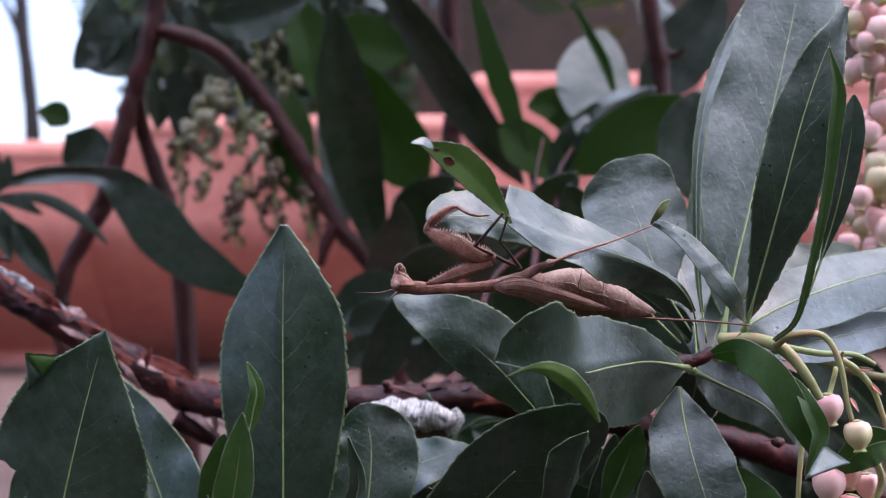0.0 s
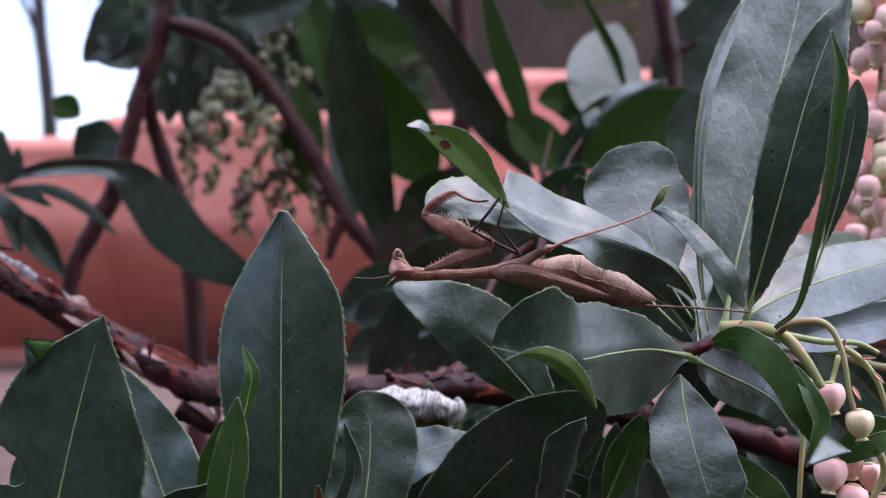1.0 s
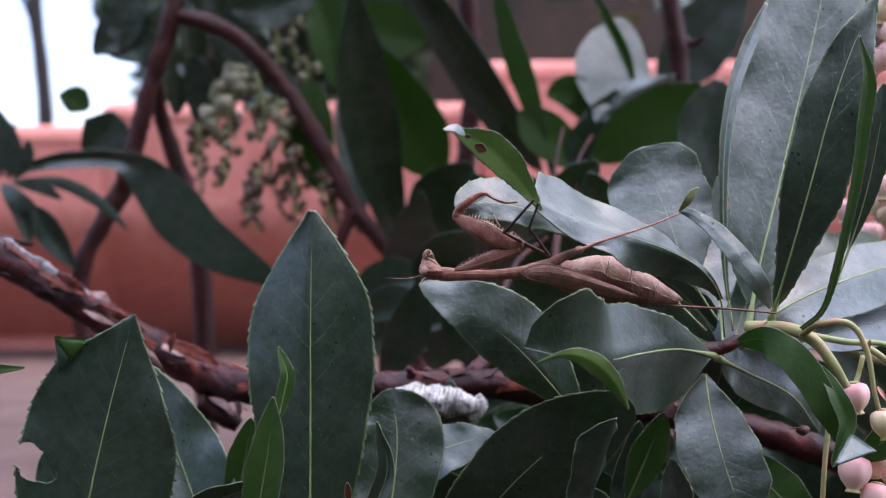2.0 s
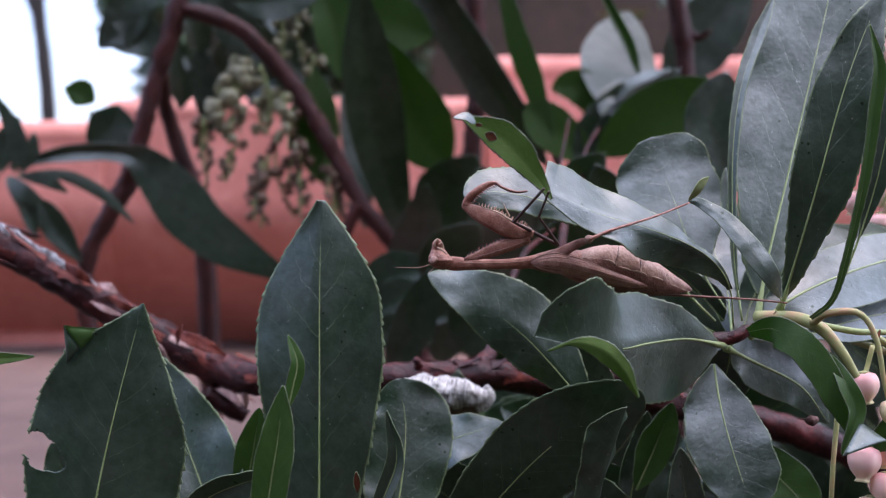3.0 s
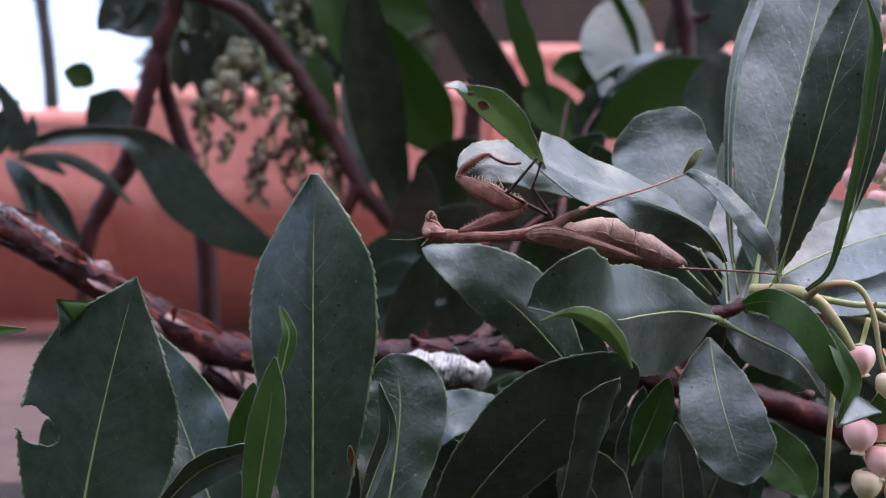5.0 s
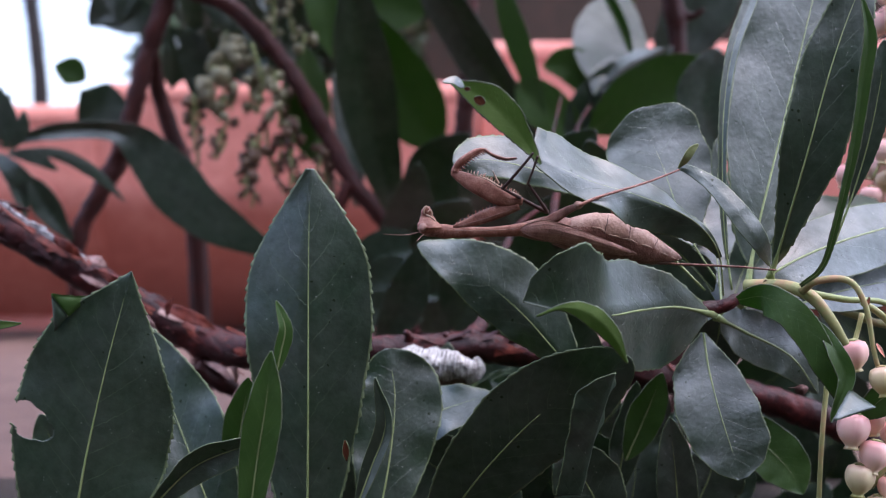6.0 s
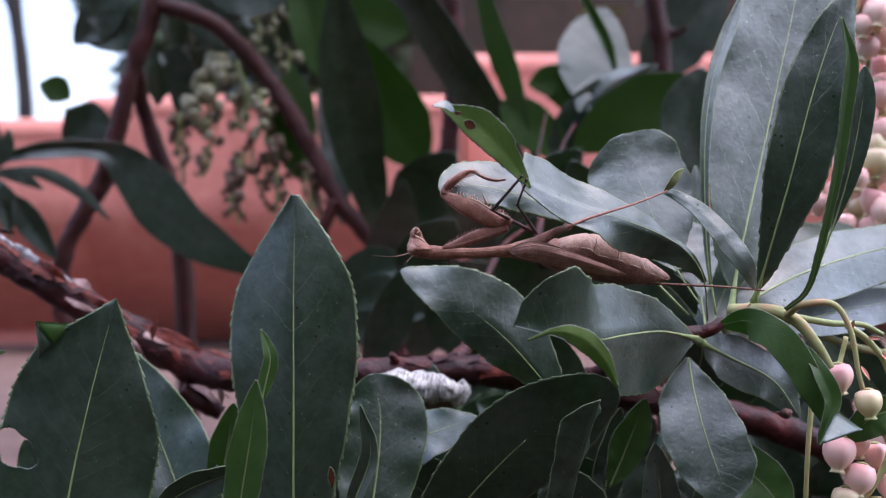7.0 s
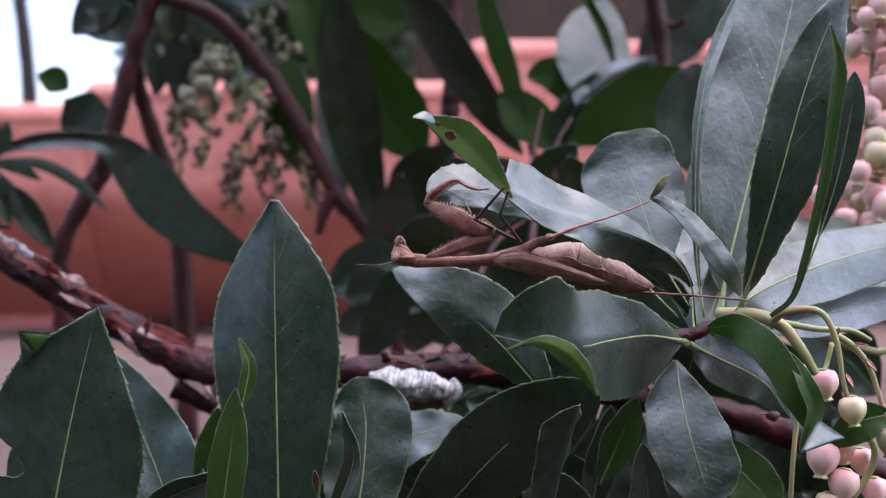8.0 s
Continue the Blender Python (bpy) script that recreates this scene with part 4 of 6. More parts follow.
tube("peduncle", [(0.0933, 0.3450, 0.0820), (0.1448, 0.3600, 0.0749), (0.1740, 0.3800, 0.1469), (0.1622, 0.4000, 0.1953), (0.1478, 0.4000, 0.1742), (0.1440, 0.4000, 0.1495), (0.1419, 0.4000, 0.1266), (0.1373, 0.4000, 0.1143)], [0.0011, 0.0011, 0.001, 0.0009, 0.0008, 0.0006, 0.0004], STALK, spray, 8, 40)
srng = random.Random(8)
for k in range(64):
    s = (k + srng.random()) / 64
    at = (0.1425 + 0.004 * math.sin(5 * s) + srng.uniform(-0.0065, 0.0125) - 0.006 * max(0.0, s - 0.7), 0.400 + srng.uniform(-0.008, 0.012), 0.193 - 0.084 * s)
    bell(spray, at, srng.uniform(42, 58) * 0.4 / 2277, (srng.uniform(-0.5, 0.5), srng.uniform(-0.4, 0.2), -1), BELL_PINK if srng.random() < 0.82 else BELL_CREAM)
bud = empty("dead_bud", (0.0928, 0.3220, 0.0584), "small dried brown bud caught below a leaf", "bud")
lathe("husk", (0.0928, 0.3220, 0.0594), (0.2, 0, -1), [(0, 0.0004), (0.0004, 0.0012), (0.0012, 0.0015), (0.002, 0.0011), (0.0026, 0.0003)], BUG, bud, 12, 4, 0.2)
tube("stalk", [(0.0897, 0.3220, 0.0586), (0.0916, 0.3220, 0.0587), (0.0928, 0.3220, 0.0594)], [0.0001, 0.0002, 0.0003], BUG, bud, 6, 8)

# ---- dark leaves at the foot of the shoot ----
low = empty("strawberry_tree_shoot", (0.0139, 0.3300, -0.0071), "dark shaded leaves low on the strawberry tree", "shrub shoot", "shoots of the shrub")
tube("twig", [(0.0145, 0.3450, -0.0074), (0.0082, 0.3350, 0.0178), (0.0023, 0.3300, 0.0291)], [0.003, 0.0025, 0.0015], BARK, low, 10, 16, 0.2)
leaf(low, [(0.0009, 0.3250, 0.0202), (0.0132, 0.3120, 0.0398), (0.0286, 0.3020, 0.0570), (0.0459, 0.2920, 0.0687)], 0.01232, right=-16, left=14, peak=0.55, blunt=0.55, rib_to=0.62, label="large dark leaf in shade")
leaf(low, [(0.0346, 0.2940, 0.0375), (0.0368, 0.2880, 0.0508), (0.0387, 0.2840, 0.0590), (0.0406, 0.2810, 0.0666)], 0.00751, right=-78, left=14, shape=([(0, 1), (0.33, 1.07), (0.66, 1), (0.9, 0.5), (1, 0.0333)], [(0, 0.767), (0.33, 0.8), (0.6, 0.95), (0.8, 0.833), (0.93, 0.467), (1, 0.05)]), ser=0.03, rib=0, label="dark leaf with a bright margin")
leaf(low, [(-0.0146, 0.3200, 0.0172), (-0.0103, 0.3270, 0.0398), (-0.0091, 0.3330, 0.0563), (-0.0115, 0.3370, 0.0673)], 0.01177, right=-5, left=-5, roll=0, peak=0.58, blunt=0.6, label="blue-grey leaf in shade")
leaf(low, [(-0.0145, 0.3520, 0.0399), (-0.0006, 0.3500, 0.0479), (0.0167, 0.3480, 0.0543)], 0.00769, right=38, left=-38, peak=0.5, label="blue-grey pointed leaf")
leaf(low, [(-0.0174, 0.2960, 0.0325), (-0.0135, 0.2950, 0.0431), (-0.0100, 0.2930, 0.0538), (-0.0123, 0.2920, 0.0646)], 0.00245, right=45, left=10, peak=0.5, label="narrow young green leaf")
leaf(low, [(0.0472, 0.3200, 0.0186), (0.0385, 0.3180, 0.0359), (0.0313, 0.3150, 0.0462)], 0.00835, right=10, left=10)

leaf(low, [(0.1024, 0.4700, 0.0280), (0.1178, 0.4500, 0.0458), (0.1384, 0.4400, 0.0615)], 0.0125, right=12, left=10, ser=0.0, label="dark leaf deep in the shrub")
leaf(low, [(0.1602, 0.4700, 0.0342), (0.1406, 0.4600, 0.0497), (0.1217, 0.4500, 0.0636)], 0.0105, right=12, left=10, ser=0.0, label="dark leaf deep in the shrub")
leaf(low, [(0.1726, 0.4700, 0.0424), (0.1547, 0.4600, 0.0598), (0.1356, 0.4500, 0.0725)], 0.0125, right=12, left=10, ser=0.0, label="dark leaf deep in the shrub")
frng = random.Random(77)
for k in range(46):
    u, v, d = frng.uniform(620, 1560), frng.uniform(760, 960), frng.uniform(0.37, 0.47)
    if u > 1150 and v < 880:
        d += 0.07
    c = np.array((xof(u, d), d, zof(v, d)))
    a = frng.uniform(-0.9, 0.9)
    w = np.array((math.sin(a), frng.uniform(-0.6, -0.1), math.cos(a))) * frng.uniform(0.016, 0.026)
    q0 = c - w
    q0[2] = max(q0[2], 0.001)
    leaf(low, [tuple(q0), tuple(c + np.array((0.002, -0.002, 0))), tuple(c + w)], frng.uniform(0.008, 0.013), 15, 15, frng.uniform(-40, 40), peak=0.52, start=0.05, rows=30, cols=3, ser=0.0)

for pts, w in (([(0.0130, 0.4500, 0.0409), (0.0200, 0.4500, 0.0547), (0.0253, 0.4400, 0.0693)], 44), ([(0.0348, 0.4500, 0.0409), (0.0318, 0.4500, 0.0547), (0.0282, 0.4400, 0.0673)], 40), ([(0.0125, 0.4300, 0.0284), (0.0219, 0.4300, 0.0416), (0.0304, 0.4300, 0.0530)], 46), ([(0.0398, 0.4200, 0.0356), (0.0306, 0.4200, 0.0448), (0.0196, 0.4200, 0.0495)], 40), ([(0.0578, 0.4300, 0.0322), (0.0521, 0.4300, 0.0454), (0.0408, 0.4300, 0.0549)], 50)):
    leaf(low, pts, w * 0.43 / 2277, 15, 15, ser=0.0, rows=40)

# ---- leaves in front ----
front = empty("strawberry_tree_shoot", (-0.0383, 0.3300, -0.0071), "upright serrated leaves of a strawberry tree shoot in front", "shrub shoot", "shoots of the shrub")
tube("twig", [(-0.0388, 0.3350, -0.0058), (-0.0405, 0.3250, 0.0116), (-0.0425, 0.3180, 0.0233)], [0.003, 0.0025, 0.0018], BARK, front, 10, 16, 0.2)
leaf(front, [(-0.0303, 0.3180, 0.0136), (-0.0301, 0.3175, 0.0385), (-0.0299, 0.3170, 0.0639), (-0.0300, 0.3190, 0.0889), (-0.0299, 0.3230, 0.1136)], 0.01531, right=[(0, -8), (1, -2)], left=[(0, -18), (1, -27)], shape=([(0, 0.0273), (0.1, 0.318), (0.25, 0.636), (0.36, 0.782), (0.5, 0.945), (0.62, 0.991), (0.7, 0.973), (0.78, 0.882), (0.85, 0.691), (0.92, 0.418), (0.965, 0.2), (1, 0.00909)], [(0, 0.0273), (0.1, 0.36), (0.25, 0.719), (0.36, 0.863), (0.5, 1.02), (0.6, 1.12), (0.68, 1.13), (0.75, 1.07), (0.81, 0.925), (0.86, 0.74), (0.92, 0.462), (0.965, 0.191), (1, 0.00909)]), label="large upright leaf with fine teeth", rib=0.00034, teeth=44, rows=220, ser=0.042, wave=0.0004)
leaf(front, [(-0.0412, 0.2850, 0.0225), (-0.0379, 0.2820, 0.0456), (-0.0355, 0.2800, 0.0595), (-0.0341, 0.2790, 0.0717)], 0.00420, right=20, left=10, peak=0.5, top=GREEN_YOUNG, label="narrow young green leaf", teeth=16)
leaf(front, [(-0.0336, 0.2810, 0.0661), (-0.0322, 0.2800, 0.0716), (-0.0312, 0.2790, 0.0768), (-0.0330, 0.2780, 0.0827)], 0.00184, right=-25, left=40, peak=0.5, ser=0.02, top=GREEN_YOUNG, label="curled tip of a young leaf", teeth=10)
leaf(front, [(-0.0894, 0.3160, 0.0113), (-0.0849, 0.3160, 0.0391), (-0.0791, 0.3150, 0.0642), (-0.0725, 0.3140, 0.0881)], 0.01950, right=[(0, 0), (1, 8)], left=[(0, -8), (1, -14)], peak=0.50, blunt=0.62, label="chewed leaf with a round bite out of its margin", rib=0.00038, teeth=40, ser=0.032, rows=270, cols=40, bites=((0.455, -1.04, 0.030, 0.36), (0.445, -0.78, 0.042, 0.24), (0.425, -0.66, 0.034, 0.20), (0.472, -0.86, 0.028, 0.14), (0.41, -0.78, 0.022, 0.16)), sides=([(0, 1), (0.55, 1), (0.65, 0.965), (0.8, 0.725), (0.879, 0.536), (0.97, 0.282), (0.99, 0.155)], [(0, 1.04), (0.5, 1.04), (0.7, 1.06), (0.78, 1.10), (0.81, 1.12), (0.83, 1.04), (0.85, 0.92), (0.92, 0.70), (0.97, 0.5), (0.99, 0.3)]))
flap("leaf_fold", *[(-0.0929, 0.3166, 0.0826), (-0.0831, 0.3166, 0.0818), (-0.0886, 0.3162, 0.0768)], front, "turned-up green corner of a chewed leaf", GREEN_YOUNG)
flap("leaf_fold", *[(-0.0928, 0.3164, 0.0825), (-0.0885, 0.3160, 0.0771), (-0.0920, 0.3164, 0.0732)], front, "dark side of a turned-up leaf corner", GREEN_TOP)
leaf(front, [(-0.0496, 0.3280, 0.0108), (-0.0607, 0.3380, 0.0333), (-0.0700, 0.3470, 0.0521), (-0.0816, 0.3560, 0.0733)], 0.01254, right=12, left=16, peak=0.5, label="leaf behind the chewed one")
leaf(front, [(-0.0529, 0.3400, 0.0315), (-0.0494, 0.3370, 0.0469), (-0.0472, 0.3350, 0.0600)], 0.00444, right=10, left=10, top=GREEN_YOUNG)
leaf(front, [(-0.0675, 0.3050, 0.0305), (-0.0562, 0.3020, 0.0418), (-0.0466, 0.3000, 0.0466), (-0.0387, 0.3000, 0.0485)], 0.00424, right=10, left=40, peak=0.5)
leaf(front, [(-0.0971, 0.3600, 0.0179), (-0.1034, 0.3600, 0.0338), (-0.1089, 0.3600, 0.0472)], 0.00632, right=10, left=10)
stray = leaf(front, [(-0.1340, 0.3100, 0.0647), (-0.1157, 0.3050, 0.0740), (-0.0948, 0.3000, 0.0764)], 0.00200, right=10, left=12, peak=0.5, top=GREEN_UNDER, label="bright green leaf tip")

for a, b, w in (((-0.0207, 0.3145, 0.0468), (-0.0203, 0.3145, 0.0418), 6), ((0.0095, 0.2712, 0.1256), (0.0119, 0.2712, 0.1244), 7), ((0.0074, 0.2705, 0.1274), (0.0088, 0.2705, 0.1273), 3)):
    m = (np.array(a) + np.array(b)) / 2
    leaf(front if w == 6 else shoot, [a, m, b], w * 0.3 / 2277, 5, 5, ser=0.1, rows=16, cols=2, teeth=5, top=SPOT, under=SPOT, rib=0, name="leaf_spot", label="rusty brown spot on a leaf", wave=0)

# ---- the shrub behind ----
back = empty("strawberry_tree", (-0.1046, 0.6200, 0.0006), "strawberry tree with dark red stems and hanging flower buds", "shrub")
tube("stem", [(-0.1549, 0.6200, -0.0010), (-0.1686, 0.6200, 0.0567), (-0.1699, 0.6200, 0.0975), (-0.1503, 0.6200, 0.1357), (-0.1386, 0.6200, 0.1792), (-0.1269, 0.6200, 0.2174), (-0.1236, 0.6200, 0.2528)], [0.0045, 0.0044, 0.0042, 0.0046, 0.0046, 0.0048, 0.0042], STEM_FAR, back, 14, 90, 0.34)
tube("stem", [(-0.1236, 0.6200, 0.2174), (-0.0988, 0.6180, 0.2088), (-0.0713, 0.6150, 0.1813), (-0.0521, 0.6120, 0.1500), (-0.0386, 0.6100, 0.1244), (-0.0212, 0.6120, 0.1003), (-0.0105, 0.6150, 0.0679), (-0.0038, 0.6200, -0.0010)], [0.0042, 0.0042, 0.0040, 0.0044, 0.0042, 0.0036, 0.0036, 0.004], STEM_FAR, back, 14, 90, 0.3)
tube("stem", [(-0.0386, 0.6100, 0.1230), (-0.0434, 0.6100, 0.1131), (-0.0461, 0.6100, 0.1029)], [0.0042, 0.003, 0.002], STEM_FAR, back, 10, 12, 0.2)
tube("stem", [(0.0157, 0.6400, 0.2521), (0.0186, 0.6400, 0.1818), (0.0152, 0.6400, 0.1340), (0.0186, 0.6400, -0.0043)], [0.0048, 0.0048, 0.0046, 0.005], STEM_FAR, back, 12, 60, 0.3)
tube("stem", [(0.1141, 0.6400, 0.2493), (0.1197, 0.6400, 0.2099), (0.1220, 0.6400, 0.1790), (0.1226, 0.6400, -0.0043)], [0.0045, 0.0052, 0.0045, 0.005], STEM_FAR, back, 12, 40, 0.14)
tube("stem", [(0.1203, 0.6400, 0.2099), (0.1282, 0.6400, 0.2065), (0.1323, 0.6300, 0.2082)], [0.004, 0.002, 0.001], STEM_FAR, back, 8, 10, 0.14)
tube("stem", [(-0.1388, 0.6400, 0.1902), (-0.1387, 0.6550, 0.1693), (-0.1273, 0.6600, 0.1322), (-0.1200, 0.6600, 0.0887), (-0.1171, 0.6600, -0.0075)], [0.003, 0.004, 0.005, 0.0055, 0.0055], STEM_FAR, back, 10, 30, 0.14)
tube("stem", [(0.0534, 0.6200, 0.1547), (0.0588, 0.6200, 0.1302), (0.0615, 0.6200, 0.0839), (0.0588, 0.6200, -0.0010)], [0.0018, 0.0022, 0.0025, 0.0025], STEM_FAR, back, 8, 20, 0.1)
tube("stem", [(-0.2092, 0.6000, 0.1319), (-0.2224, 0.6000, 0.1055), (-0.2329, 0.6000, 0.0014)], [0.0025, 0.003, 0.003], STEM_FAR, back, 8, 20, 0.1)
for pts, r in (([(0.0441, 0.5000, 0.1211), (0.0489, 0.5200, 0.1379), (0.0551, 0.5500, 0.1570)], 0.0008), ([(0.0553, 0.5000, 0.1244), (0.0585, 0.5200, 0.1402), (0.0676, 0.5500, 0.1529)], 0.0009), ([(0.0437, 0.4400, 0.0944), (0.0436, 0.4600, 0.1042), (0.0499, 0.4900, 0.1239)], 0.0018), ([(0.0234, 0.4400, 0.0886), (0.0305, 0.4600, 0.1002), (0.0424, 0.4800, 0.1086)], 0.0013)):
    tube("twig", pts, [r, r * 0.9, r * 0.6], BARK, back, 8, 14, 0.15)
B = dict(rows=30, ser=0.0, rib=0.0002, thick=0.0004, cols=4, wave=0.0003, edge=GREEN_TOP)
leaf(back, [(-0.2053, 0.6120, 0.1406), (-0.1779, 0.6100, 0.1469), (-0.1474, 0.6080, 0.1462), (-0.1309, 0.6060, 0.1322), (-0.1073, 0.6050, 0.1077), (-0.0648, 0.6050, 0.0843)], 0.01437, right=[(0, 30), (0.35, 30), (0.55, 0), (1, 0)], left=[(0, 40), (0.35, 40), (0.55, 0), (1, 0)], shape=([(0, 0.037), (0.2, 0.333), (0.4, 0.37), (0.52, 0.63), (0.7, 0.926), (0.85, 0.667), (1, 0.037)], [(0, 0.037), (0.2, 0.296), (0.4, 0.37), (0.52, 0.741), (0.7, 1), (0.85, 0.704), (1, 0.037)]), label="long drooping leaf out of focus", **B)
for pts, w, r, l in (([(-0.1987, 0.6080, 0.1377), (-0.1927, 0.6060, 0.1468), (-0.1914, 0.6060, 0.1567)], 13, 0, 0), ([(-0.2020, 0.6100, 0.1378), (-0.2007, 0.6100, 0.1538), (-0.2114, 0.6100, 0.1753)], 17, 0, 0), ([(-0.1993, 0.6060, 0.1370), (-0.1761, 0.6040, 0.1361), (-0.1573, 0.6030, 0.1267), (-0.1433, 0.6020, 0.1135)], 11, 0, -10),
                     ([(-0.1993, 0.6060, 0.1362), (-0.1868, 0.6040, 0.1348), (-0.1745, 0.6030, 0.1281)], 12, 0, 0), ([(-0.2027, 0.6040, 0.1361), (-0.1947, 0.6000, 0.1279), (-0.1855, 0.6000, 0.1240)], 16, 0, 0), ([(-0.2047, 0.6060, 0.1349), (-0.1947, 0.6040, 0.1241), (-0.1896, 0.6030, 0.1056)], 18, 30, 10),
                     ([(-0.1899, 0.6100, 0.1257), (-0.1832, 0.6100, 0.1137), (-0.1699, 0.6100, 0.0949)], 26, 20, 20), ([(-0.2100, 0.6100, 0.1378), (-0.2181, 0.6100, 0.1297), (-0.2261, 0.6100, 0.1056)], 30, 10, 10), ([(-0.2094, 0.6120, 0.1379), (-0.2067, 0.6120, 0.1513), (-0.2000, 0.6120, 0.1648)], 22, 10, 10)):
    leaf(back, pts, w * 0.606 / 2277, r, l, **B)
# leaves added above the view to block sky light from the planters
crown = leaf_cloud("crown", 650, lambda q: (q.uniform(-0.55, 0.6), q.uniform(0.62, 1.15), q.uniform(0.30, 0.62)), 0.036, GREEN_TOP, back, "overlapping leaves added above the view to shade the planters", 9)
tagged(crown, kind="stuff")
# more unseen leaves, placed overhead only to darken what lies behind the shoot
over = leaf_cloud("crown", 200, lambda q: (q.uniform(-0.28, 0.32), q.uniform(0.42, 0.64), q.uniform(0.27, 0.5)), 0.030, GREEN_TOP, back, "unseen leaves added overhead to shade the background", 19)
tagged(over, kind="stuff")
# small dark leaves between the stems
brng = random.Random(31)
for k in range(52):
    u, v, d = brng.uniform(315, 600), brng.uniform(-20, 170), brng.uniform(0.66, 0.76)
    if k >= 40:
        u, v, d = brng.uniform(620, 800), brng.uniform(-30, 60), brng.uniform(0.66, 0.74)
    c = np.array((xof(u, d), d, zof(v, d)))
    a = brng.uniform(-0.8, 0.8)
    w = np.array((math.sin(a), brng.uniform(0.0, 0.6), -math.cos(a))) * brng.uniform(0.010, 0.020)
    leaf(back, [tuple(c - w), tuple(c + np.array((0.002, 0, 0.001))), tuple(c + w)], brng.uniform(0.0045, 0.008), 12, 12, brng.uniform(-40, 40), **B)
